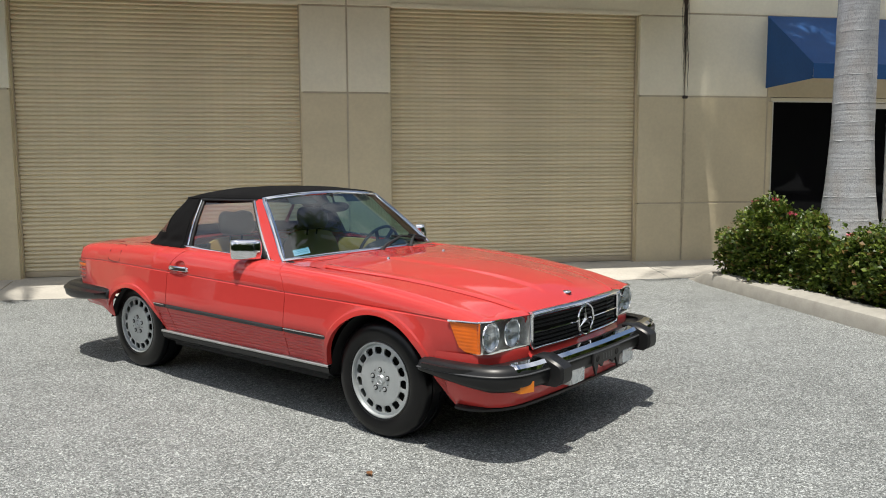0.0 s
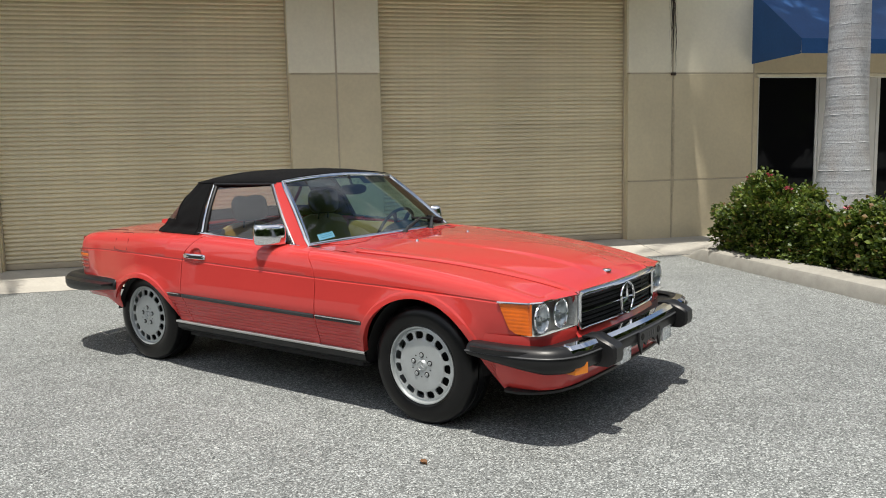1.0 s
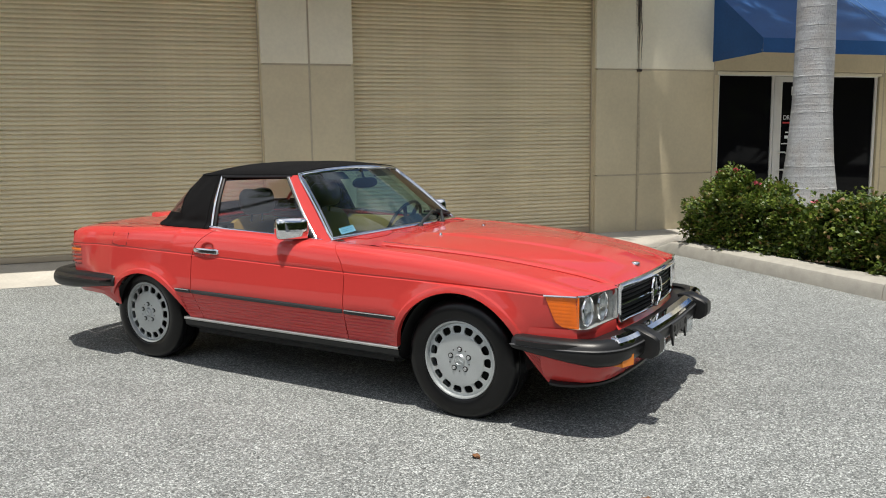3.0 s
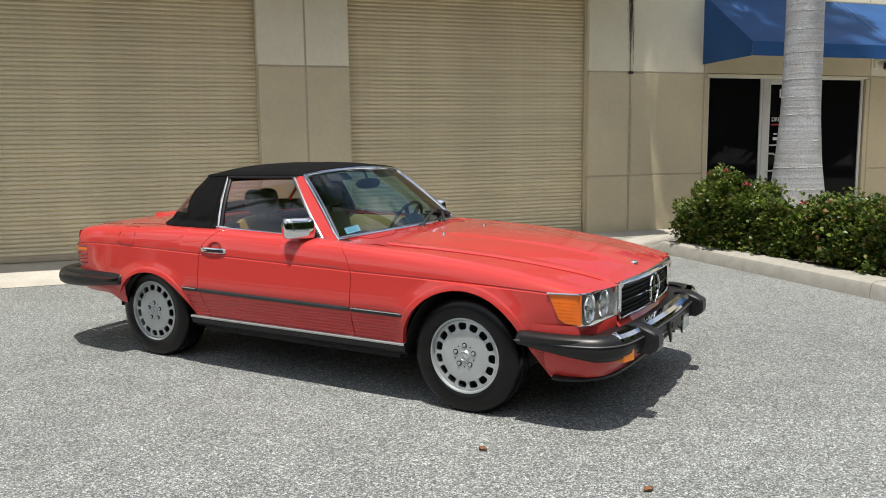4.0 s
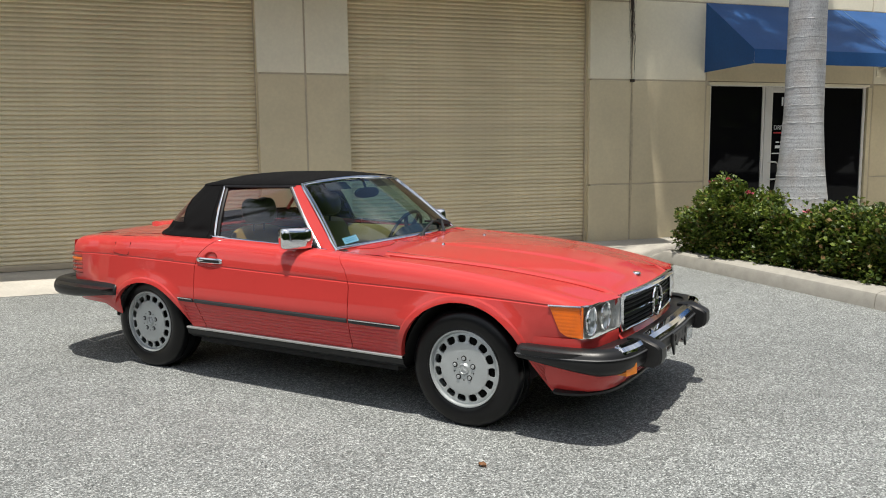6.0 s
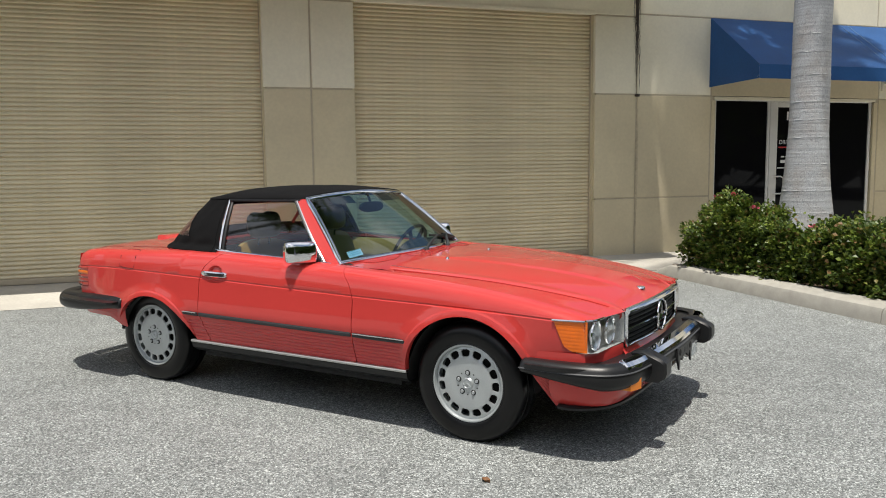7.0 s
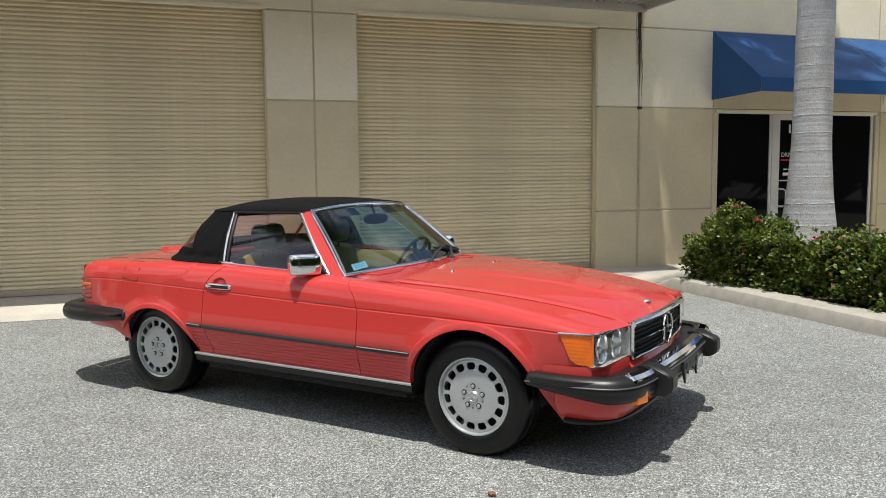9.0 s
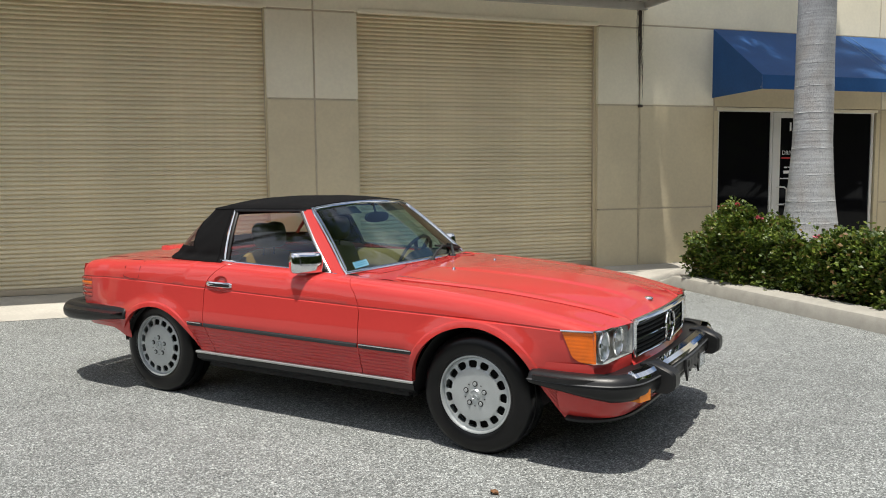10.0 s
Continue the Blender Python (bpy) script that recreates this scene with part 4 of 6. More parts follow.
G = 0.0028
NOSE = 1.862
doors = {}
for sgn in (-1, 1):
    side_panel("rear_fender", -1.988, DOOR_R - G, sgn)
    doors[sgn] = side_panel("door", DOOR_R + G, DOOR_F - G, sgn, "red door with fluted lower panel")
    side_panel("front_fender", DOOR_F + G, NOSE, sgn)


def flip(p, sgn):
    return Vector((p[0], p[1] * sgn, p[2]))


# hood
CROWN = curve((0.4, 0.016), (0.9, 0.030), (1.4, 0.042), (1.75, 0.046), (1.90, 0.030), (1.97, 0.012))


def hood_z(x, y):
    yg = YG(x)
    u = min(1.0, abs(y) / yg)
    z = ZG(x) + CROWN(x) * (1 - u ** 2.2)
    z += 0.007 * (1 - step(0.203, 0.228, abs(y) + 0.07 * (x - 1.2))) * step(0.62, 0.85, x) * (1 - step(1.75, 1.9, x))
    z += 0.006 * step(0.86, 0.95, u) * (1 - step(0.985, 1.0, u))
    z -= 0.020 * step(1.86, 1.975, x)
    return z


def hood_rear(y):
    return 0.462 + 0.20 * max(0.0, (abs(y) - 0.25) / 0.45) ** 1.15


def hood_front(y):
    return 1.972 - 0.035 * (abs(y) / 0.478) ** 2


bm = bmesh.new()
rows = []
NV = 64
for i in range(61):
    r = []
    for j in range(NV + 1):
        v = -1 + 2 * j / NV
        u = i / 60
        x0, x1 = hood_rear(v * 0.69), hood_front(v * 0.47)
        x = x0 + (x1 - x0) * u
        y = v * (YG(x) - 0.003)
        r.append(Vector((x, y, hood_z(x, y))))
    rows.append(r)
rows = [[p + Vector((0.004, 0, -0.02)) for p in rows[0]]] + rows + [[p + Vector((-0.012, 0, -0.022)) for p in rows[-1]]]
rows = [[r[0] + Vector((0, 0.002, -0.022))] + r + [r[-1] + Vector((0, -0.002, -0.022))] for r in rows]
grid(bm, rows)
hood = part("hood", bm, M_PAINT, car, "red hood with twin ridges", angle=40)
for s in (-1, 1):
    bm = bmesh.new()
    x, y = 0.79, 0.27 * s
    lathe(bm, [(0.0, 0.014), (0.007, 0.012), (0.010, 0.004), (0.012, -0.004)], (x, y, hood_z(x, y)), "z", 12)
    part("washer_nozzle", bm, M_CHROME, hood, "small chrome washer nozzle")
bm = bmesh.new()
lathe(bm, [(0.0, 0.008), (0.022, 0.007), (0.027, 0.002), (0.029, -0.004)], (1.885, 0, hood_z(1.885, 0)), "z", 24)
part("badge", bm, M_CHROME, hood, "round metal badge")

# cowl with air intake slats between hood and windscreen
bm = bmesh.new()
WS_B = lambda y: 0.415 - 0.10 * (abs(y) / 0.70) ** 2.0
rows = []
for i in range(7):
    r = []
    for j in range(49):
        y = -0.735 + 1.47 * j / 48
        x = WS_B(y) - 0.03 + (hood_rear(y) + 0.03 - WS_B(y) + 0.03) * i / 6
        r.append((x, y, 0.872 + 0.020 * (1 - (y / 0.72) ** 2) - 0.004 - 0.008 * (i == 6)))
    rows.append(r)
grid(bm, rows)
cowl = part("cowl", bm, M_PAINT, car)
for s in (-1, 1):
    top = lambda y: 0.8678 + 0.020 * (1 - (y / 0.72) ** 2)
    bm = bmesh.new()
    grid(bm, [[(min(WS_B(y) + d, hood_rear(y) - 0.012), y * s, top(y) + 0.0008) for y in [0.28 + 0.30 * j / 12 for j in range(13)]] for d in (0.020, 0.130)])
    part("intake_mesh", bm, M_BLACKIN, cowl, "dark air intake")
    for k in range(7):
        pts = [(WS_B(y) + 0.028 + 0.0155 * k, y * s, top(y) + 0.0022) for y in [0.28 + 0.30 * j / 16 for j in range(17)] if WS_B(y) + 0.028 + 0.0155 * k < hood_rear(y) - 0.014]
        if len(pts) > 2:
            bm = bmesh.new()
            tube(bm, pts, 0.0052, 6)
            part("intake_slat", bm, M_PAINT, cowl)

# boot lid and rear panel
bm = bmesh.new()
rows = []
for i in range(26):
    x = -1.985 + (1.985 - 0.98) * i / 25
    yg = YG(x) - 0.003
    rows.append([(x - 0.02 * (1 - (j / 20 - 1) ** 2) * (i == 0), yg * (j / 20 - 1), ZG(x) + 0.016 * (1 - (j / 20 - 1) ** 2)) for j in range(41)])
grid(bm, rows)
part("boot_lid", bm, M_PAINT, car, "red boot lid")
bm = bmesh.new()
rows = []
for k, (dx, z) in enumerate(((0.0, 0.835), (-0.012, 0.80), (-0.018, 0.76), (-0.012, 0.64), (0.03, 0.56), (0.06, 0.45))):
    rows.append([(-1.985 + dx - 0.035 * (1 - (j / 16 - 1) ** 2), (W(-1.985) - 0.004) * (j / 16 - 1), z) for j in range(33)])
grid(bm, rows)
tail = part("rear_panel", bm, M_PAINT, car)
for s in (-1, 1):
    lamp = part("tail_lamp", bmesh.new(), M_TAIL, car, "ribbed red and amber tail lamp")
    for k in range(5):
        bm = bmesh.new()
        z0 = 0.612 + k * 0.0285
        pts = [(-1.82, -0.838), (-1.88, -0.836), (-1.950, -0.816), (-1.992, -0.765), (-2.012, -0.60), (-2.02, -0.42)]
        rows = []
        for dz, o in ((0, 0), (0.006, 0.007), (0.0205, 0.007), (0.0265, 0)):
            rows.append([flip((x - o * (i > 1), y - o * 0.4, z0 + dz), -s) for i, (x, y) in enumerate(pts)])
        grid(bm, rows)
        part("lens", bm, M_AMBER if k == 3 else M_TAIL, lamp, angle=50)
# fuel flap: a fine gap on the shoulder
def shoulder(x, f):
    """A point of the right shoulder, f from 0 at the crease to 1 at the crest."""
    p = station(x, 4, 24)[5:]
    return p[min(len(p) - 2, int(round(f * 15)))] + Vector((0, -0.0022, 0.0012))


bm = bmesh.new()
outl = [(-1.470, 0.10), (-1.400, 0.08), (-1.325, 0.08), (-1.312, 0.15), (-1.312, 0.5), (-1.322, 0.86), (-1.345, 0.96), (-1.455, 0.98), (-1.468, 0.92), (-1.470, 0.5), (-1.470, 0.10)]
tube(bm, [shoulder(x, f) - Vector((0, -0.0006, 0.0003)) for x, f in outl], 0.0015, 5)
part("fuel_flap_gap", bm, M_BLACKIN, car, "fine gap round the fuel flap")

# dark underbody that closes the shell
bm = bmesh.new()
box(bm, -1.9, 1.75, -0.52, 0.52, 0.24, 0.50)
box(bm, -0.72, 0.80, -0.80, 0.80, 0.24, 0.33)
box(bm, 0.62, 1.84, -0.45, 0.45, 0.3, 0.64)
part("underbody", bm, M_BLACKIN, car, smooth=False)
for s in (-1, 1):
    for ar in (AR_F, AR_R):
        bm = bmesh.new()
        rows = []
        for y in (0.50, 0.835):
            rows.append([(ar[0] + (ar[2] + 0.012) * math.cos(math.pi * i / 24), y * s, ar[1] - 0.05 + (ar[3] + 0.062) * math.sin(math.pi * i / 24)) for i in range(1 if ar is AR_F else 2, 25 if ar is AR_F else 23)])
        grid(bm, rows)
        part("wheel_housing", bm, M_BLACKIN, car)
    # sill: bright strip over a black rocker
    bm = bmesh.new()
    rows = [[(x, -s * -1 * y, z) for y, z in ((-0.845, 0.348), (-0.870, 0.347), (-0.874, 0.342), (-0.872, 0.333), (-0.85, 0.330))] for x in [-0.77 + 1.645 * i / 20 for i in range(21)]]
    grid(bm, rows)
    part("sill_strip", bm, M_SATIN, car, "bright metal sill strip")
    bm = bmesh.new()
    rows = [[(x, -s * -1 * y, z) for y, z in ((-0.85, 0.331), (-0.866, 0.327), (-0.860, 0.298), (-0.82, 0.270), (-0.70, 0.262))] for x in [-0.77 + 1.645 * i / 20 for i in range(21)]]
    grid(bm, rows)
    part("rocker", bm, M_RUBBER, car, "black rocker panel")
    # rub strips in three lengths
    for a, b, who in ((-0.815, -0.682, car), (-0.672, 0.523, doors[s]), (0.537, 0.885, car)):
        bm = bmesh.new()
        rows = []
        n = max(2, int((b - a) / 0.05))
        for i in range(n + 1):
            x = a + (b - a) * i / n
            zc = 0.514 + 0.008 * (0.2 - x)
            y = W(x) + belly(x, zc) - 0.009
            e = 0.6 if i in (0, n) else 1.0
            rows.append([(x, -(-s) * -(y + o * e), zc + dz) for o, dz in ((-0.004, -0.0115), (0.009, -0.0105), (0.013, -0.0055), (0.013, 0.006), (0.009, 0.012), (-0.004, 0.0135))])
        vv = grid(bm, rows)
        bm.faces.new(vv[0])
        bm.faces.new(list(reversed(vv[-1])))
        st_ob = part("rub_strip", bm, M_STRIP, who, "dark grey vinyl rub strip", angle=25)
        # the short strips' highlight, put in as a thin satin-coloured line
        bm = bmesh.new()
        tube(bm, [(x, s * (W(x) + belly(x, 0.514) + 0.006), 0.514 + 0.008 * (0.2 - x) + 0.010) for x in [a + 0.006 + (b - a - 0.012) * i / 10 for i in range(11)]], 0.0025, 6)
        if who is car:
            part("bright_line", bm, M_SATIN, st_ob)
        else:
            bm.free()


# wheels
def wheel(x, s):
    w = part("wheel", bmesh.new(), M_ALLOY, car, "silver flat-faced alloy wheel with fifteen slots")
    c = (x, s * (TRACK if x > 0 else TRACK - 0.045), TYRE_R - 0.006)
    bm = bmesh.new()
    R = TYRE_R
    prof = [(0.196, 0.085), (0.207, 0.094), (0.216, 0.098), (0.219, 0.0965), (0.232, 0.1015), (0.262, 0.104), (0.268, 0.1025), (0.285, 0.100), (0.300, 0.092), (0.310, 0.082), (R, 0.066), (R + 0.001, 0.04), (R - 0.006, 0.036), (R - 0.006, 0.030), (R + 0.002, 0.028), (R + 0.002, -0.028), (R - 0.006, -0.030), (R - 0.006, -0.036), (R + 0.001, -0.038), (R, -0.085), (0.30, -0.112), (0.26, -0.118), (0.205, -0.095)]
    lathe(bm, prof, c, "y", 72, s)
    part("tyre", bm, M_TYRE, w, "black radial tyre", angle=40)
    bm = bmesh.new()
    lathe(bm, [(0.204, 0.086), (0.208, 0.093), (0.205, 0.097), (0.199, 0.096), (0.194, 0.085), (0.190, 0.055), (0.185, -0.07)], c, "y", 72, s)
    part("rim", bm, M_ALLOY, w, angle=40)
    # face with slots
    bm = bmesh.new()
    NS, NA = 15, 28
    rr = [0.0, 0.035, 0.08, 0.130, 0.1405, 0.1425, 0.145, 0.149, 0.154, 0.167, 0.172, 0.1755, 0.178, 0.1795, 0.188, 0.194]
    hh = [0.086, 0.087, 0.089, 0.0895, 0.088, 0.087, 0.086, 0.085, 0.084, 0.083, 0.083, 0.083, 0.083, 0.083, 0.081, 0.077]
    # half the opening's width, ring by ring, in steps of a 28th of the pitch
    open_at = {i: (14 - h, 13 + h) for i, h in zip(range(4, 13), (6, 8, 9, 10, 10, 10, 9, 8, 6))}
    tot = NS * NA
    rings = []
    for r, h in zip(rr, hh):
        rings.append([bm.verts.new(Vector(c) + Vector((max(r, 0.002) * math.cos(2 * math.pi * k / tot + 0.2), s * h, max(r, 0.002) * math.sin(2 * math.pi * k / tot + 0.2)))) for k in range(tot)])
    for i in range(len(rr) - 1):
        for k in range(tot):
            lo, hi = open_at.get(i, (99, 99))
            if lo <= k % NA <= hi:
                continue
            q = (k + 1) % tot
            bm.faces.new((rings[i][k], rings[i][q], rings[i + 1][q], rings[i + 1][k]))
    ext = bmesh.ops.extrude_face_region(bm, geom=list(bm.faces))
    bmesh.ops.translate(bm, verts=[v for v in ext["geom"] if isinstance(v, bmesh.types.BMVert)], vec=(0, -s * 0.009, 0))
    bmesh.ops.recalc_face_normals(bm, faces=list(bm.faces))
    part("wheel_face", bm, M_ALLOY, w, angle=40)
    bm = bmesh.new()
    lathe(bm, [(0.002, 0.0), (0.19, 0.0)], (c[0], c[1] + s * 0.03, c[2]), "y", 48, s)
    part("brake_disc", bm, M_BLACKIN, w, "dark brake parts")
    bm = bmesh.new()
    lathe(bm, [(0.002, 0.094), (0.026, 0.094), (0.030, 0.091), (0.033, 0.084)], c, "y", 32, s)
    cap = part("hub_cap", bm, M_ALLOY, w, "silver centre cap with raised ring")
    bm = bmesh.new()
    lathe(bm, [(0.022, 0.094), (0.024, 0.0965), (0.026, 0.094)], c, "y", 32, s)
    for k in range(3):
        a = math.pi / 2 + k * 2 * math.pi / 3
        d = Vector((math.cos(a), 0, math.sin(a)))
        tube(bm, [Vector(c) + Vector((0, s * 0.096, 0)), Vector(c) + Vector((0, s * 0.0955, 0)) + d * 0.022], [0.004, 0.001], 6)
    part("emblem", bm, M_ALLOY, cap)
    for k in range(5):
        a = math.pi / 2 + k * 2 * math.pi / 5
        p = (c[0] + 0.056 * math.cos(a), c[1], c[2] + 0.056 * math.sin(a))
        # shade of the bolt's recess, painted as a black ring on the face
        bm = bmesh.new()
        lathe(bm, [(0.0150, 0.0890), (0.0145, 0.0912), (0.0100, 0.0912)], p, "y", 14, s)
        part("bolt_recess", bm, M_BLACKIN, w)
        bm = bmesh.new()
        lathe(bm, [(0.001, 0.096), (0.0085, 0.096), (0.0095, 0.093), (0.0095, 0.08)], p, "y", 12, s)
        part("wheel_bolt", bm, M_ALLOY, w)
        a += math.pi / 5
        p = (c[0] + 0.060 * math.cos(a), c[1], c[2] + 0.060 * math.sin(a))
        # shade inside a small hole, painted as a flat black disc
        bm = bmesh.new()
        lathe(bm, [(0.001, 0.0912), (0.0042, 0.0912)], p, "y", 8, s)
        part("small_hole", bm, M_BLACKIN, w)


for x in (AXLE_F, AXLE_R):
    for s in (-1, 1):
        wheel(x, s)


# bumpers
def swept(name, plan, section, mt, parent, label="", n=60, both=True, rise=None, angle=30, thin=None):
    """Sweeps an outward section along a plan line, mirrored about the car's middle when both is set."""
    half = [Vector((x, y, 0)) for x, y in plan]
    line = half + ([Vector((p.x, -p.y, 0)) for p in reversed(half[:-1])] if both else [])
    pts = spline(line, n)
    rows = []
    for i, p in enumerate(pts):
        d = (pts[min(i + 1, n)] - pts[max(i - 1, 0)]).normalized()
        out = Vector((d.y, -d.x, 0))
        if out.x * p.x + out.y * p.y < 0:
            out = -out
        dz = rise(p) if rise else 0.0
        zz = [z if thin is None or z > thin[0] else thin[0] - (thin[0] - z) * thin[1](p) for o, z in section]
        rows.append([p + out * o + Vector((0, 0, z + dz)) for (o, _), z in zip(section, zz)])
    # rounded ends
    for end, nxt in ((0, 1), (-1, -2)):
        mid = sum(rows[end], Vector()) / len(rows[end])
        d = (sum(rows[end], Vector()) - sum(rows[nxt], Vector())).normalized()
        caps = [[mid + (p - mid) * k + d * o for p in rows[end]] for k, o in ((0.93, 0.008), (0.75, 0.015), (0.3, 0.018))]
        rows = caps[::-1] + rows if end == 0 else rows + caps
    bm = bmesh.new()
    grid(bm, rows)
    return part(name, bm, mt, parent, label, angle=angle)


FB = [(1.575, -0.900), (1.72, -0.905), (1.87, -0.892), (1.99, -0.850), (2.062, -0.765), (2.092, -0.640), (2.108, -0.42), (2.116, -0.2), (2.120, 0.0)]
fb = swept("front_bumper", FB, [(-0.09, 0.492), (-0.05, 0.500), (-0.025, 0.497), (-0.006, 0.487), (0.005, 0.470), (0.008, 0.462), (0.012, 0.457), (0.013, 0.435), (0.009, 0.405), (-0.002, 0.386), (-0.025, 0.373), (-0.09, 0.370)], M_RUBBER, car, "black rubber front bumper with chrome band", n=120, angle=70, thin=(0.46, lambda p: 0.35 + 0.65 * min(1.0, max(0.0, (p.x - 1.57) / 0.40))))
swept("bumper_line", FB, [(0.009, 0.461), (0.0145, 0.459), (0.0155, 0.4555), (0.0115, 0.4535)], M_LINE, fb, "thin grey line", n=120, angle=70)
CH = [(2.066, -0.755), (2.092, -0.640), (2.108, -0.42), (2.116, -0.2), (2.120, 0.0)]
swept("chrome_band", CH, [(-0.062, 0.498), (-0.055, 0.507), (-0.018, 0.503), (0.001, 0.487), (0.006, 0.466), (0.002, 0.458), (-0.06, 0.458)], M_CHROME, fb, "polished chrome band", n=60)
for s in (-1, 1):
    bm = bmesh.new()
    y0, y1 = 0.445, 0.548
    # overrider: a rounded block that leans ahead of the bumper
    prof = [(2.02, 0.512), (2.08, 0.516), (2.168, 0.478), (2.184, 0.462), (2.186, 0.415), (2.178, 0.388), (2.158, 0.374), (2.06, 0.372)]
    rows = [[(x - e, y, z - e * 0.5) for x, z in prof] for y, e in ((s * y0, 0.012), (s * (y0 + 0.012), 0), (s * (y1 - 0.012), 0), (s * y1, 0.012))]
    vv = grid(bm, rows, loop=True)
    bm.faces.new(vv[0])
    bm.faces.new(list(reversed(vv[-1])))
    part("overrider", bm, M_RUBBER, fb, "black rubber overrider", angle=30)
    bm = bmesh.new()
    box(bm, 2.04, 2.120, min(s * 0.215, s * 0.355), max(s * 0.215, s * 0.355), 0.325, 0.412, 0.012)
    fog = part("fog_lamp", bm, M_LAMPBOX, car, "rectangular clear fog lamp")
    bm = bmesh.new()
    box(bm, 2.118, 2.128, min(s * 0.222, s * 0.348), max(s * 0.222, s * 0.348), 0.332, 0.405, 0.004)
    part("lens", bm, M_LAMP, fog, "ribbed clear lens")
    # amber marker under the corner
    bm = bmesh.new()
    a = Vector((2.096, s * 0.670, 0))
    b = Vector((2.070, s * 0.748, 0))
    o = Vector((0.004, s * 0.002, 0))
    vs = [bm.verts.new(p + Vector((0, 0, z)) + q) for q in (Vector((-0.05, 0, 0)), o) for z in (0.366, 0.419) for p in (a, b)]
    for q in ((0, 1, 3, 2), (4, 5, 7, 6), (0, 1, 5, 4), (2, 3, 7, 6), (0, 2, 6, 4), (1, 3, 7, 5)):
        bm.faces.new([vs[i] for i in q])
    bmesh.ops.recalc_face_normals(bm, faces=list(bm.faces))
    part("marker_lamp", bm, M_AMBER_PALE, car, "small amber marker lamp", smooth=False)
# number plate bracket
bm = bmesh.new()
box(bm, 2.128, 2.143, -0.150, 0.150, 0.395, 0.458, 0.004)
for y0, y1, z0 in ((-0.150, -0.10, 0.335), (0.10, 0.150, 0.335), (-0.095, -0.03, 0.375), (0.03, 0.095, 0.375)):
    zz = [bm.verts.new(p) for p in ((2.129, y0, 0.40), (2.129, y1, 0.40), (2.135, (y0 + y1) / 2, z0), (2.143, y0, 0.40), (2.143, y1, 0.40), (2.145, (y0 + y1) / 2, z0))]
    for q in ((0, 1, 2), (3, 5, 4), (0, 3, 5, 2), (1, 4, 5, 2)):
        bm.faces.new([zz[i] for i in q])
bracket = part("plate_bracket", bm, M_GRILLE, fb, "empty black plate bracket", smooth=False)
for y in (-0.045, -0.015, 0.015, 0.045):
    part("bracket_slot", boxed(2.142, 2.1446, y - 0.006, y + 0.006, 0.412, 0.442, 0.001), M_LINE, fb)
for y in (-0.11, 0.11):
    bm = bmesh.new()
    lathe(bm, [(0.001, 0.003), (0.016, 0.003), (0.02, 0.0)], (2.143, y, 0.428), "x", 14)
    part("bracket_boss", bm, M_BLACKIN, fb)
# valance below the bumper, and its black lip
swept("front_valance", [(1.702, -0.822), (1.80, -0.822), (1.92, -0.775), (2.0, -0.66), (2.03, -0.42), (2.04, 0.0)], [(0.02, 0.40), (0.008, 0.34), (-0.030, 0.28), (-0.040, 0.265)], M_PAINT, car, n=60)
swept("chin_spoiler", [(1.735, -0.800), (1.80, -0.795), (1.885, -0.745), (1.955, -0.63), (1.985, -0.42), (1.995, 0.0)], [(-0.03, 0.268), (0.0, 0.267), (0.012, 0.258), (0.012, 0.246), (-0.012, 0.242)], M_RUBBER, car, "black rubber chin spoiler", n=60)
swept("bumper_filler", [(1.60, -0.86), (1.78, -0.86), (1.92, -0.80), (1.99, -0.68), (2.03, -0.42), (2.05, 0.0)], [(-0.12, 0.478), (0.06, 0.482), (0.06, 0.46)], M_RUBBER, car, "black filler above the bumper", n=60)
RB = [(-1.435, -0.893), (-1.65, -0.902), (-1.90, -0.893), (-2.09, -0.862), (-2.195, -0.795), (-2.25, -0.68), (-2.285, -0.45), (-2.30, 0.0)]
swept("rear_bumper", RB, [(-0.10, 0.560), (-0.055, 0.573), (-0.025, 0.569), (-0.005, 0.556), (0.006, 0.538), (0.012, 0.520), (0.013, 0.500), (0.006, 0.474), (-0.012, 0.458), (-0.10, 0.45)], M_RUBBER, car, "black rubber rear bumper", n=120, rise=lambda p: -0.012 * step(1.5, 2.2, -p.x), angle=70, thin=(0.53, lambda p: 0.55 + 0.45 * step(1.4, 1.9, -p.x)))
swept("rear_valance", [(-1.425, -0.868), (-1.7, -0.862), (-1.95, -0.80), (-2.05, -0.6), (-2.08, 0.0)], [(0.0, 0.50), (0.0, 0.455), (-0.025, 0.42)], M_PAINT, car, n=40, thin=(0.50, lambda p: 1.75 - 0.75 * step(1.43, 1.62, -p.x)))
swept("bumper_filler", [(-1.45, -0.85), (-1.8, -0.845), (-1.98, -0.78), (-2.03, -0.5), (-2.05, 0.0)], [(-0.1, 0.545), (0.13, 0.545), (0.13, 0.53)], M_RUBBER, car, n=40)

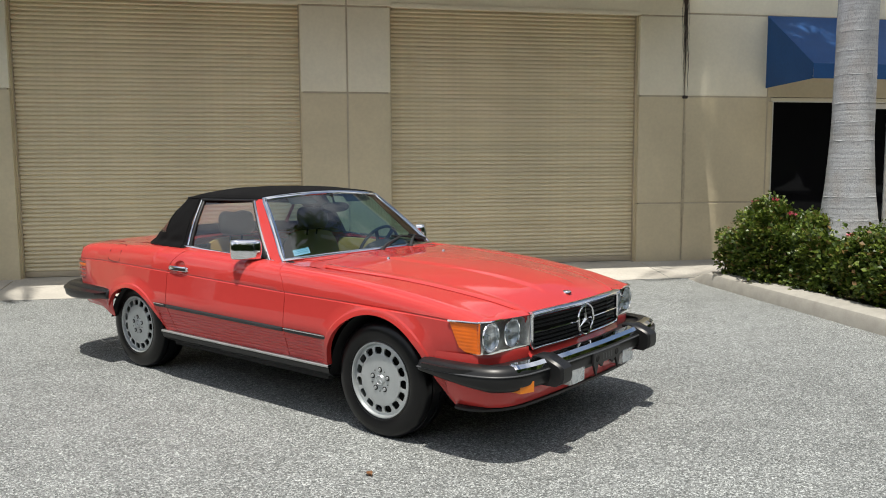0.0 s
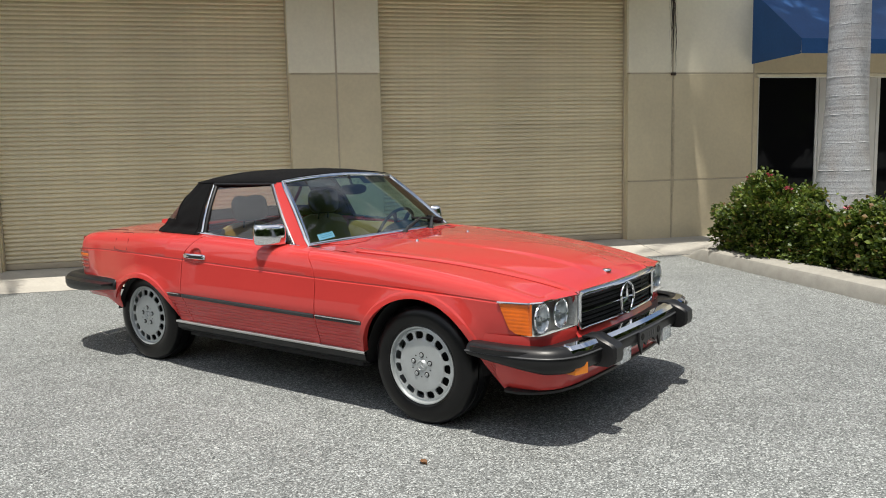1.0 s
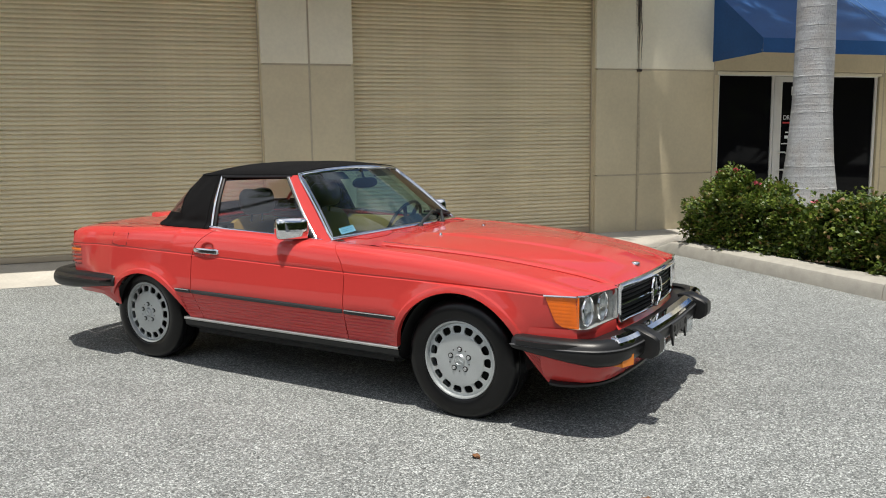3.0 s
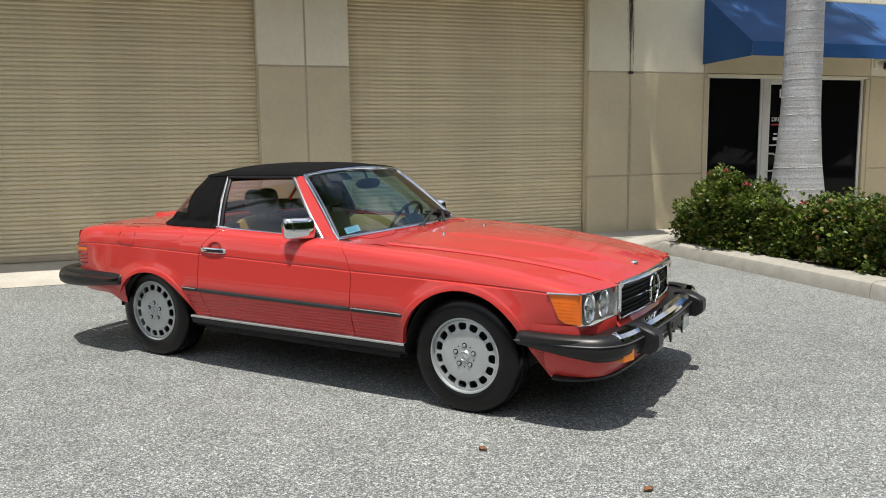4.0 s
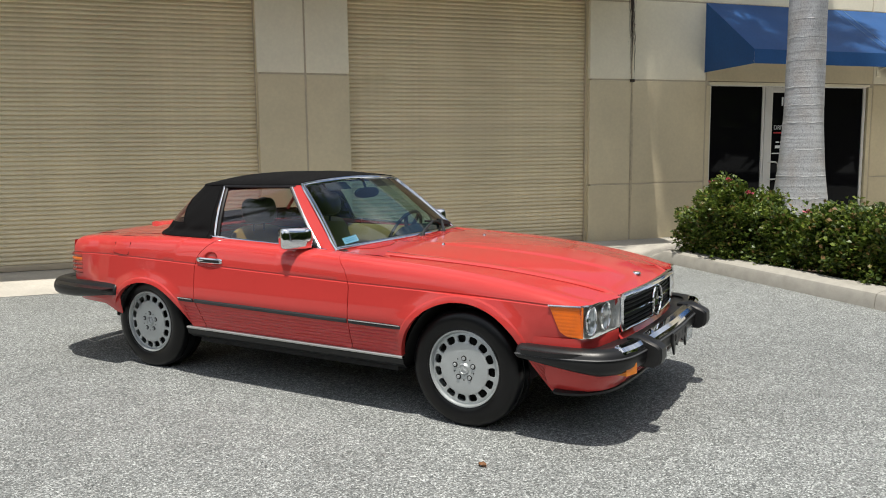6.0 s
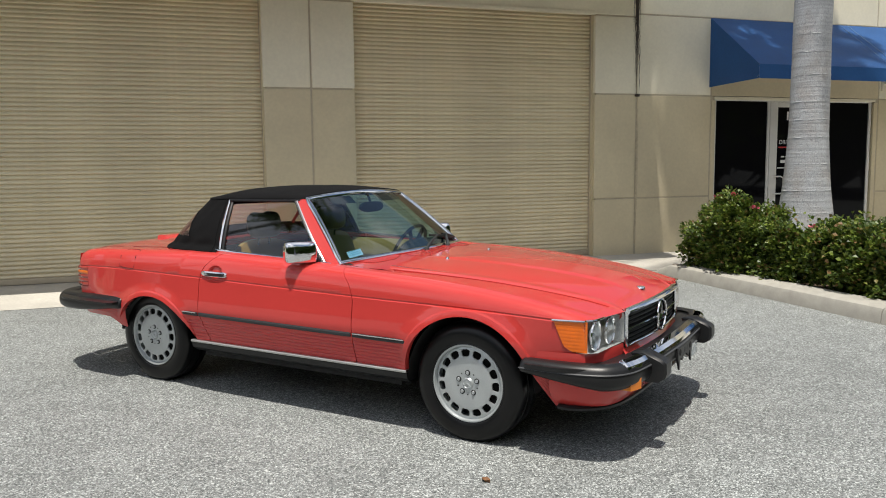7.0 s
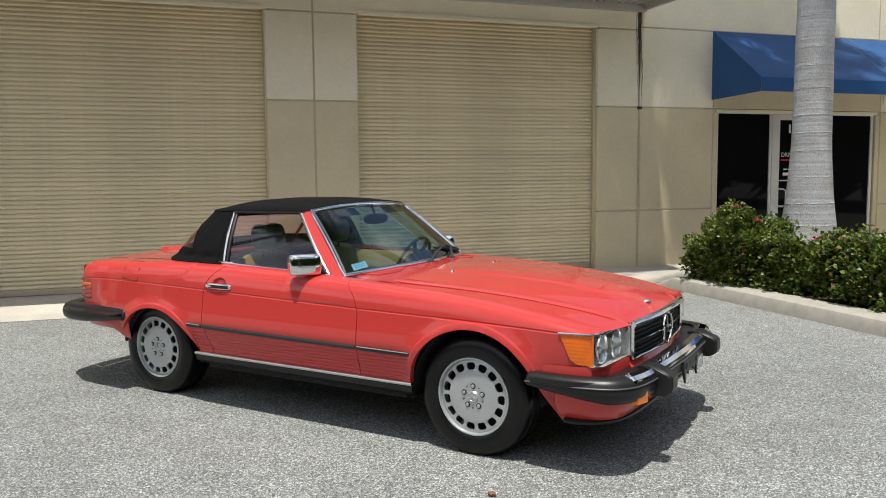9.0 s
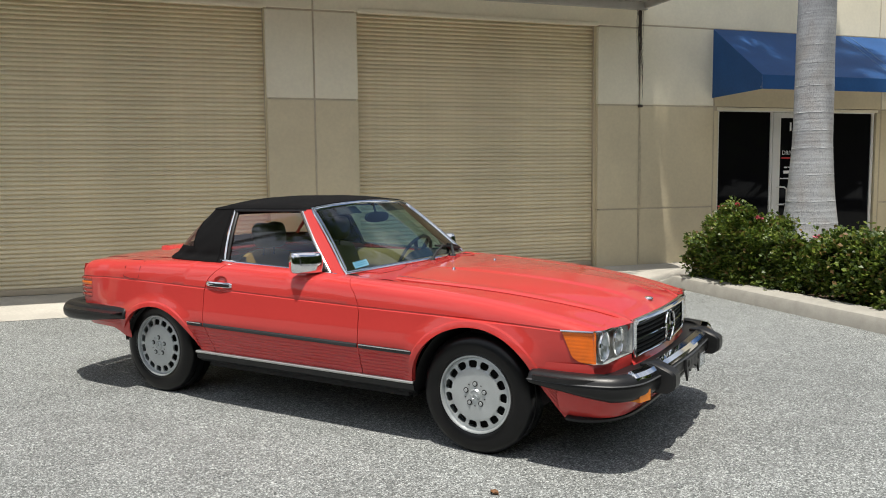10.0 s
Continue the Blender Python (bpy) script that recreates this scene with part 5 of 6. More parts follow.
# nose: lamps, grille
for s in (-1, 1):
    # red surround between bumper and lamps
    bm = bmesh.new()
    rows = []
    for z, o in ((0.470, 0.0), (0.505, 0.004), (0.535, 0.0)):
        rows.append([flip((x + o, y, z), s) for x, y in ((1.60, 0.845), (1.74, 0.832), (1.86, 0.806), (1.915, 0.68), (1.945, 0.48))])
    grid(bm, rows)
    part("lamp_surround", bm, M_PAINT, car)
    unit = part("headlamp_unit", bmesh.new(), M_LAMPBOX, car, "wide headlamp unit with twin round lamps and amber side lens")
    # amber wrap lens with ribs
    bm = bmesh.new()
    rows = []
    nz, nx = 27, 14
    for i in range(nz):
        t = i / (nz - 1)
        z = 0.538 + 0.152 * t
        back = 1.710 + 0.062 * (1 - t) + 0.034 * max(0.0, 1 - t / 0.22) ** 2
        r = []
        for j in range(nx):
            u = j / (nx - 1)
            x = back + (1.872 - back) * u
            y = W(x) + 0.004 + LOWER(z) * 0.4 - 0.02 * max(0.0, u - 0.75) ** 2 * 8
            y += 0.0013 * (i % 3 == 1)
            r.append(flip((x, y, z + 0.004 * (1 - u)), s))
        rows.append(r)
    grid(bm, rows)
    part("amber_lens", bm, M_AMBER, unit, "ribbed amber side lens", angle=60)
    # housing behind, two lamps, clear cover
    fx = lambda y: 1.905 + 0.030 * (0.81 - y) / 0.33

    def face(y, z, d=0.0):
        return flip((fx(y) - 0.10 * max(0, (z - 0.535)) + d - 0.04 * step(0.76, 0.815, y), y, z), s)

    bm = bmesh.new()
    grid(bm, [[face(0.812 - 0.332 * j / 16, 0.538 + 0.152 * i / 6, -0.045) for j in range(17)] for i in range(7)])
    grid(bm, [[face(0.480, z, -0.045), flip((1.962, 0.476, z), s)] for z in (0.538, 0.614, 0.690)])
    grid(bm, [[face(0.812 - 0.332 * j / 16, 0.538, d) for j in range(17)] for d in (-0.045, 0.004)])
    part("reflector_panel", bm, M_LAMPBOX, unit, "grey ribbed reflector panel")
    for yc in (0.737, 0.572):
        bm = bmesh.new()
        cz = 0.614
        rows = []
        for r, d in ((0.074, -0.016), (0.072, -0.012), (0.069, -0.012), (0.067, -0.018), (0.056, -0.029), (0.040, -0.037), (0.015, -0.042), (0.013, -0.022), (0.009, -0.019), (0.002, -0.018)):
            rows.append([face(yc, cz, d) + flip((0, r * 0.93 * math.cos(a), r * math.sin(a)), s) for a in [2 * math.pi * k / 28 for k in range(28)]])
        grid(bm, rows, loop=True)
        part("lamp", bm, M_LAMP, unit, "round sealed headlamp", angle=25)
        bm = bmesh.new()
        rows = []
        for r, d in ((0.0705, -0.013), (0.0725, -0.008), (0.0745, -0.013)):
            rows.append([face(yc, cz, d) + flip((0, r * 0.93 * math.cos(a), r * math.sin(a)), s) for a in [2 * math.pi * k / 28 for k in range(28)]])
        grid(bm, rows, loop=True)
        part("lamp_ring", bm, M_CHROME, unit, "bright lamp ring")
    bm = bmesh.new()
    grid(bm, [[face(0.815 - 0.335 * j / 16, 0.536 + 0.156 * i / 6, 0.006) for j in range(17)] for i in range(7)])
    cover = part("clear_cover", bm, M_LENS, unit, "clear glass cover")
    cover.visible_shadow = False
    bm = bmesh.new()
    top = [flip((x, W(x) + 0.006, 0.697 - 0.002), s) for x in (1.705, 1.76, 1.82, 1.862)] + [face(0.80 - 0.32 * j / 8, 0.695, 0.006) for j in range(9)]
    tube(bm, top, 0.0055, 6)
    part("bright_trim", bm, M_CHROME, unit, "thin bright trim")

for s in (-1, 1):
    bm = bmesh.new()
    rows = []
    for t in (0.0, 0.5, 1.0):
        r = []
        for j in range(13):
            u = j / 12
            y = 0.800 + (0.484 - 0.800) * u
            xb = 1.858
            zb = spline_top(xb, y)
            xf = 1.872 + (1.955 - 1.872) * u ** 0.8
            r.append(flip((xb + (xf - xb) * t, y, zb + (0.698 - zb) * t ** 1.6), s))
        rows.append(r)
    grid(bm, rows)
    part("fender_nose", bm, M_PAINT, car, angle=60)

GT, GB, GX0 = 0.700, 0.520, 1.955
gx = lambda y: GX0 + 0.030 * (1 - (y / 0.475) ** 2)
grille = part("grille", bmesh.new(), M_GRILLE, car, "black slatted grille in a chrome frame")
bm = bmesh.new()
grid(bm, [[(gx(y) - 0.06, y, z) for y in [-0.47 + 0.94 * j / 12 for j in range(13)]] for z in (GB - 0.02, GT)])
part("grille_back", bm, M_BLACKIN, grille)


def grille_bar(name, z, r, mt, y0=-0.455, y1=0.455, d=0.0, label=""):
    bm = bmesh.new()
    rows = []
    for j in range(25):
        y = y0 + (y1 - y0) * j / 24
        rows.append([(gx(y) + d + r * 1.3 * math.cos(a), y, z + r * math.sin(a)) for a in [2 * math.pi * k / 8 for k in range(8)]])
    grid(bm, rows, loop=True)
    return part(name, bm, mt, grille, label)


for k in range(7):
    z = GB + 0.014 + k * 0.0225
    if k != 3:
        grille_bar("slat", z, 0.0055, M_GRILLE, d=-0.012)
grille_bar("chrome_bar", GB + 0.014 + 3 * 0.0225, 0.0055, M_CHROME, d=0.0, label="bright centre bar")
for k in (0, 1, 2, 4, 5, 6):
    grille_bar("slat_edge", GB + 0.020 + k * 0.0225, 0.0012, M_STRIP, d=-0.004)
bm = bmesh.new()
ring = []
for j in range(17):
    y = -0.476 + 0.952 * j / 16
    ring.append((gx(y), y, GT - 0.004 * (abs(y) / 0.476) ** 5))
loop_pts = ring + [(gx(0.470), 0.472, GT - 0.02 - 0.14 * i / 5) for i in range(6)] + [(gx(y), y, GB) for y in [0.462 - 0.924 * j / 12 for j in range(13)]] + [(gx(0.470), -0.472, GB + 0.02 + 0.14 * i / 5) for i in range(6)]
rows = []
for i, p in enumerate(loop_pts):
    rr = 0.016 if i < 17 else 0.0075
    q = Vector(p)
    out = Vector((0, q.y / 0.475 if 17 <= i < 23 or i >= 36 else 0, 1 if i < 17 else (-1 if 23 <= i < 36 else 0)))
    out = out.normalized() if out.length else Vector((0, 0, 1))
    fw = Vector((1, 0, 0))
    rows.append([q + (fw * math.cos(a) * 1.6 + out * math.sin(a)) * rr for a in [2 * math.pi * k / 10 for k in range(10)]])
grid(bm, rows + [rows[0]], loop=True)
part("grille_frame", bm, M_CHROME, grille, "chrome grille surround", angle=50)
bm = bmesh.new()
cst = Vector((gx(0) + 0.022, 0, 0.608))
rows = []
for k in range(49):
    a = 2 * math.pi * k / 48
    e = Vector((0, math.cos(a), math.sin(a)))
    rows.append([cst + e * (0.083 + 0.0065 * math.cos(b)) + Vector((0.010 * math.sin(b), 0, 0)) for b in [2 * math.pi * q / 8 for q in range(8)]])
grid(bm, rows, loop=True)
for k in range(3):
    a = math.pi / 2 + k * 2 * math.pi / 3
    d = Vector((0, math.cos(a), math.sin(a)))
    n = Vector((0, -math.sin(a), math.cos(a)))
    vs = [bm.verts.new(p) for p in (cst + Vector((0.010, 0, 0)), cst + n * 0.015 - d * 0.004, cst + d * 0.080, cst - n * 0.015 - d * 0.004)]
    bm.faces.new((vs[0], vs[1], vs[2]))
    bm.faces.new((vs[0], vs[2], vs[3]))
part("emblem", bm, M_CHROME, grille, "chrome ring emblem with three spokes", angle=20)
bm = bmesh.new()
grid(bm, [[(gx(y) - o, y, z) for y in [-0.49 + 0.98 * j / 16 for j in range(17)]] for z, o in ((GB - 0.012, 0.012), (GB - 0.03, 0.0), (0.478, -0.008), (0.465, 0.02))])
part("nose_panel", bm, M_PAINT, car)

# ---- windscreen, windows, soft top ----
def ws(v, u):
    """A point of the windscreen: v from -1 to 1 across, u from 0 at the cowl to 1 at the header."""
    b = Vector((WS_B(0.70 * v), 0.70 * v, 0.878 + 0.018 * (1 - v * v)))
    t = Vector((-0.015 - 0.055 * v * v, 0.525 * v, 1.268 - 0.030 * v * v))
    p = b.lerp(t, u)
    return p + Vector((0.6, 0, 0.8)) * (0.018 * math.sin(math.pi * u) * (1 - 0.5 * v * v))


bm = bmesh.new()
grid(bm, [[ws(-0.985 + 1.97 * j / 24, 0.02 + 0.96 * i / 14) for j in range(25)] for i in range(15)])
screen = part("windscreen", bm, M_SCREEN, car, "clear curved windscreen in a chrome frame")
bm = bmesh.new()
border = [ws(-1 + 2 * j / 24, 0.0) for j in range(25)] + [ws(1, i / 12) for i in range(1, 13)] + [ws(1 - 2 * j / 24, 1.0) for j in range(1, 25)] + [ws(-1, 1 - i / 12) for i in range(1, 12)]
mid = sum(border, Vector()) / len(border)
rows = []
for i, p in enumerate(border):
    d = (border[(i + 1) % len(border)] - border[i - 1]).normalized()
    inn = (mid - p)
    inn = (inn - d * inn.dot(d)).normalized()
    nn = d.cross(inn).normalized()
    if nn.x < 0:
        nn = -nn
    w = 0.020 if abs(d.y) < 0.8 else 0.015
    rows.append([p + inn * (w * c) + nn * (0.009 * s + 0.003) for c, s in [(math.cos(2 * math.pi * k / 10), math.sin(2 * math.pi * k / 10)) for k in range(10)]])
grid(bm, rows + [rows[0]], loop=True)
part("windscreen_frame", bm, M_CHROME, screen, "polished chrome windscreen frame")
# sticker inside the corner of the screen
bm = bmesh.new()
rows = [[ws(-0.88 + 0.165 * j / 4, 0.055 + 0.085 * i / 3 + 0.018 * j / 4) - Vector((0.006, 0, 0.006)) for j in range(5)] for i in range(4)]
grid(bm, rows)
st_ob = part("sticker", bm, M_STICKER, screen, "pale blue paper sticker")
bm = bmesh.new()
for i in range(3):
    grid(bm, [[ws(-0.865 + 0.13 * j / 4, 0.080 + 0.024 * i + 0.018 * j / 4 + dz) - Vector((0.004, 0, 0.004)) for j in range(5)] for dz in (0, 0.005)])
part("text_bars", bm, material("blue_print", (0.22, 0.42, 0.60), 0.7), screen, "illegible printed lines")

for s in (-1, 1):
    # painted pillar beside the screen
    bm = bmesh.new()
    a = [flip(p, s) for p in ((0.325, 0.722, 0.868), (0.228, 0.737, 0.868), (0.240, 0.685, 0.868), (0.315, 0.685, 0.868))]
    b = [flip(p, s) for p in ((-0.072, 0.545, 1.240), (-0.132, 0.558, 1.236), (-0.125, 0.51, 1.236), (-0.072, 0.505, 1.240))]
    rows = [[p.lerp(q, i / 10) + Vector((0, 0, 0)) for p, q in zip(a, b)] for i in range(11)]
    grid(bm, rows, loop=True)
    part("screen_pillar", bm, M_PAINT, car, "red windscreen pillar", angle=30)
    # side glass
    A, B = Vector((-0.625, 0.728, 0.905)), Vector((-0.690, 0.552, 1.226))
    C2, D = Vector((-0.120, 0.552, 1.226)), Vector((0.232, 0.722, 0.868))
    bm = bmesh.new()
    rows = []
    for i in range(9):
        u = i / 8
        r = []
        for j in range(13):
            v = j / 12
            p = A.lerp(D, v).lerp(B.lerp(C2, v), u) + Vector((0, 0.012 * math.sin(math.pi * u), 0))
            r.append(flip(p, s))
        rows.append(r)
    grid(bm, rows)
    wnd = part("side_window", bm, M_GLASS, doors[s], "wound-up clear side window")
    wnd.visible_shadow = False
    o = Vector((0, 0.014, 0.009))
    bm = bmesh.new()
    tube(bm, [flip(p + o, s) for p in (A.lerp(D, -0.03), A.lerp(D, 0.33), A.lerp(D, 0.66), D.lerp(A, -0.05))], 0.0085, 8)
    part("belt_trim", bm, M_CHROME, doors[s], "chrome belt trim")
    for p, q, nm in ((A, B, "rear_window_trim"), (D, C2, "front_window_trim")):
        bm = bmesh.new()
        tube(bm, [flip(p.lerp(q, i / 6) + Vector((0, 0.010 + 0.012 * math.sin(math.pi * i / 6), 0)), s) for i in range(7)], 0.0085, 8)
        part(nm, bm, M_CHROME, doors[s], "chrome window trim")
        bm = bmesh.new()
        k = 0.022 if p is A else -0.013
        tube(bm, [flip(p.lerp(q, i / 6) + Vector((k, (0.004 if p is A else 0.010) + 0.012 * math.sin(math.pi * i / 6), 0)), s) for i in range(7)], 0.011 if p is A else 0.007, 8)
        part("window_seal", bm, M_RUBBER, doors[s], "black rubber seal")
    # door handle in its cup
    hx0, hx1, hz, hy = -0.652, -0.435, 0.782, W(-0.5) - 0.020
    # the cup is pressed into the door's skin
    db = bmesh.new()
    db.from_mesh(doors[s].data)
    cup = flip((-0.545, hy, hz + 0.010), s)
    near = [e for e in db.edges if (((e.verts[0].co + e.verts[1].co) / 2) - cup).length < 0.085]
    bmesh.ops.subdivide_edges(db, edges=near, cuts=4, use_grid_fill=True)
    for v in db.verts:
        q = math.hypot((v.co.x - cup.x) / 0.062, (v.co.z - cup.z) / 0.042)
        if q < 1 and v.co.y * s > 0.80:
            v.co.y -= s * 0.017 * (1 - step(0.70, 1.0, q))
    db.to_mesh(doors[s].data)
    db.free()
    bm = bmesh.new()
    rows = []
    for i in range(13):
        x = hx0 + (hx1 - hx0) * i / 12
        e = 0.6 if i in (0, 12) else 1.0
        oy = hy + 0.0075 - 0.006 * abs(i / 6 - 1) ** 2
        rows.append([flip((x, oy + 0.010 * e * math.cos(a), hz + 0.017 * e * math.sin(a)), s) for a in [2 * math.pi * k / 10 for k in range(10)]])
    vv = grid(bm, rows, loop=True)
    bm.faces.new(vv[0])
    bm.faces.new(list(reversed(vv[-1])))
    for x in (hx0 + 0.02, hx1 - 0.02):
        tube(bm, [flip((x, hy - 0.01, hz), s), flip((x, hy + 0.012, hz), s)], 0.012, 8)
    part("door_handle", bm, M_CHROME, doors[s], "chrome pull handle")
    bm = bmesh.new()
    grid(bm, [[flip((hx0 + 0.03 + (hx1 - hx0 - 0.045) * i / 8, hy + 0.0183 - 0.0055 * abs(i / 4 - 1) ** 2, hz + dz), s) for i in range(9)] for dz in (-0.011, 0.008)])
    part("handle_insert", bm, M_RUBBER, doors[s], "black handle insert")
    # door mirror
    bm = bmesh.new()
    inner, outer = Vector((0.150, 0.738, 0.944)), Vector((0.048, 0.889, 0.950))
    ax = (outer - inner).normalized()
    fwd = Vector((ax.y, -ax.x, 0))
    rows = []
    for u, sc in ((-0.02, 0.55), (0.0, 0.80), (0.06, 0.96), (0.25, 1.0), (0.75, 1.0), (0.94, 0.97), (1.0, 0.86), (1.015, 0.6)):
        p = inner.lerp(outer, u)
        hh, dd = 0.062 * sc, 0.074 * sc
        prof = [(-0.010, -1.0), (0.55, -1.0), (0.80, -0.97), (0.93, -0.87), (0.985, -0.66), (1.0, -0.28), (0.995, 0.0), (0.965, 0.35), (0.91, 0.68), (0.85, 0.86), (0.73, 0.965), (0.50, 1.0), (-0.010, 1.0)]
        rows.append([flip(p + fwd * (dd * a) + Vector((0, 0, hh * b)), s) for a, b in prof])
    vv = grid(bm, rows, loop=True)
    bm.faces.new(vv[0])
    bm.faces.new(list(reversed(vv[-1])))
    mir = part("door_mirror", bm, M_CHROME, doors[s], "chrome door mirror", angle=60)
    bm = bmesh.new()
    rows = []
    for u, sc in ((0.02, 0.75), (0.06, 0.88), (0.94, 0.88), (0.98, 0.75)):
        p = inner.lerp(outer, u) - fwd * 0.012
        rows.append([flip(p + Vector((0, 0, 0.05 * sc * b)), s) for b in (-1, 1)])
    grid(bm, rows)
    part("mirror_glass", bm, M_DARKGLASS, doors[s], "mirror glass")
    bm = bmesh.new()
    pts = [flip(p, s) for p in ((0.178, 0.722, 0.888), (0.165, 0.735, 0.898), (0.150, 0.750, 0.908), (0.135, 0.765, 0.920))]
    tube(bm, pts, [0.022, 0.022, 0.022, 0.02], 10)
    part("mirror_foot", bm, M_RUBBER, doors[s], "black mirror foot")
    # black corner piece
    bm = bmesh.new()
    vs = [bm.verts.new(flip(p, s)) for p in ((0.243, 0.732, 0.880), (0.120, 0.735, 0.885), (0.090, 0.690, 0.985))]
    bm.faces.new(vs)
    part("corner_seal", bm, M_RUBBER, doors[s], smooth=False)

ZT = curve((-0.02, 1.276), (-0.15, 1.295), (-0.35, 1.309), (-0.65, 1.306), (-0.80, 1.290))
YE = curve((-0.08, 0.548), (-0.4, 0.568), (-0.69, 0.570), (-0.80, 0.570))
ZE = curve((-0.08, 1.236), (-0.4, 1.232), (-0.69, 1.230), (-0.80, 1.230))
NA2 = 20


def arc(x, bow=0.0):
    """Half a roof section, from the edge to the middle."""
    ye, ze, zt = YE(x), ZE(x), ZT(x)
    ctrl = [(ye, ze), (ye * 0.985, ze + (zt - ze) * 0.22), (ye * 0.90, ze + (zt - ze) * 0.52), (ye * 0.62, ze + (zt - ze) * 0.82), (ye * 0.30, ze + (zt - ze) * 0.96), (0.0, zt)]
    out = []
    for p in spline([(0, y, z) for y, z in ctrl], NA2):
        wr = 0.0025 * noise.noise(Vector((x * 9, p.y * 6, 3.0)))
        out.append(Vector((x + bow * (1 - (p.y / ye) ** 2), -p.y, p.z + wr)))
    return out


def mirrored(half):
    return half + [Vector((p.x, -p.y, p.z)) for p in reversed(half[:-1])]


# the rear bow, and the line where the cloth meets the body, both from the right side to the middle
BOW = spline([(-0.700, -0.566, 1.230), (-0.80, -0.566, 1.231), (-0.885, -0.545, 1.230), (-0.945, -0.46, 1.234), (-0.995, -0.25, 1.246), (-1.010, 0.0, 1.252)], 80)
HEM = spline([(-0.632, -0.750, 0.903), (-0.83, -0.742, 0.904), (-1.00, -0.728, 0.905), (-1.13, -0.692, 0.906), (-1.22, -0.625, 0.908), (-1.29, -0.51, 0.910), (-1.36, -0.28, 0.912), (-1.385, 0.0, 0.912)], 80)


def pick(line, s):
    f = max(0.0, min(1.0, s)) * (len(line) - 1)
    i = min(int(f), len(line) - 2)
    return line[i].lerp(line[i + 1], f - i)


def back(s, u):
    """A point of the soft top's rear: s from the window edge to the middle, u from the hem to the bow."""
    p = pick(HEM, s).lerp(pick(BOW, s), u)
    out = Vector((-0.6 * step(0.2, 0.7, s), -1 + step(0.5, 1.0, s), 0.3)).normalized()
    puff = 0.010 * math.sin(math.pi * u) + 0.012 * max(0.0, 1 - u / 0.10) - 0.006 * math.exp(-((u - 0.13) / 0.06) ** 2)
    fold = 0.004 * noise.noise(Vector((s * 9 + u * 3, u * 3, 1.0))) + 0.004 * math.sin(s * 40 + 5 * u) * math.exp(-((u - 0.12) / 0.10) ** 2)
    return p + out * (puff + fold)


def both_sides(bm, half_rows):
    """Adds a sheet and its mirror image."""
    grid(bm, half_rows)
    grid(bm, [[Vector((p.x, -p.y, p.z)) for p in reversed(r)] for r in half_rows])


U0, U1 = 0.26, 0.74


def edge_s(u):
    """The front edge of the plastic window leans back towards its top."""
    t = (u - U0) / (U1 - U0)
    return 0.275 + 0.165 * t


bm = bmesh.new()
rows = []
for i in range(27):
    x = -0.082 - (0.69 - 0.082) * i / 26
    half = arc(x, 0.055 * (1 - step(0, 8, i)))
    half = [half[0] + Vector((0, 0.022, -0.004)), half[0] + Vector((0, 0.002, -0.014))] + half
    rows.append(mirrored(half))
rows = [[p + Vector((0.010, 0, -0.020)) for p in rows[0]]] + rows
grid(bm, rows)
rows = []
a0 = arc(-0.69)
for i in range(11):
    f = i / 10
    half = [p.lerp(pick(BOW, j / NA2), f) + Vector((0, 0, 0.012 * math.sin(math.pi * f) * j / NA2)) for j, p in enumerate(a0)]
    rows.append(mirrored(half))
grid(bm, rows)
both_sides(bm, [[back(j / 60, U0 * i / 10) for j in range(61)] for i in range(11)])
both_sides(bm, [[back(j / 60, U1 + (1 - U1) * i / 6) for j in range(61)] for i in range(7)])
both_sides(bm, [[back(edge_s(U0 + (U1 - U0) * i / 14) * j / 24, U0 + (U1 - U0) * i / 14) for j in range(25)] for i in range(15)])
# hem turned under
both_sides(bm, [[back(j / 60, 0.0) + d for j in range(61)] for d in (Vector((0.02, 0.03, -0.016)), Vector((0, 0, -0.010)), Vector((0, 0, 0)))])
soft = part("soft_top", bm, M_FABRIC, car, "raised black canvas soft top", angle=40)
bm = bmesh.new()
both_sides(bm, [[back(e + (1 - e) * j / 30, u) for j in range(31)] for u in [U0 + (U1 - U0) * i / 14 for i in range(15)] for e in (edge_s(u),)])
pw = part("rear_window", bm, M_PLASTWIN, soft, "flexible clear plastic rear window")
pw.visible_shadow = False
for s in (-1, 1):
    bm = bmesh.new()
    tube(bm, [flip((x, YE(x) + 0.001, ZE(x) - 0.004), s) for x in [-0.10 - 0.58 * i / 8 for i in range(9)]], 0.008, 6)
    part("roof_seal", bm, M_RUBBER, soft, "black rubber roof seal")

# sewn seams of the cloth
bm = bmesh.new()
tube(bm, [p + Vector((-0.001, 0, 0.002)) for p in mirrored(list(BOW))], 0.0035, 6)
part("bow_seam", bm, M_FABRIC, soft)
for s in (-1, 1):
    bm = bmesh.new()
    tube(bm, [flip(Vector((p.x, -p.y * 1.0, p.z)), s) + Vector((0, s * 0.002, 0)) for p in [back(0.03, i / 20) for i in range(21)]], 0.0035, 6)
    part("edge_seam", bm, M_FABRIC, soft)
    bm = bmesh.new()
    tube(bm, [flip(Vector((p.x - 0.002, -p.y, p.z)), s) + Vector((0, s * 0.003, 0)) for p in [back(edge_s(u) - 0.012, u) for u in [U0 + (U1 - U0) * i / 16 for i in range(17)]]], 0.003, 6)
    part("window_seam", bm, M_FABRIC, soft)

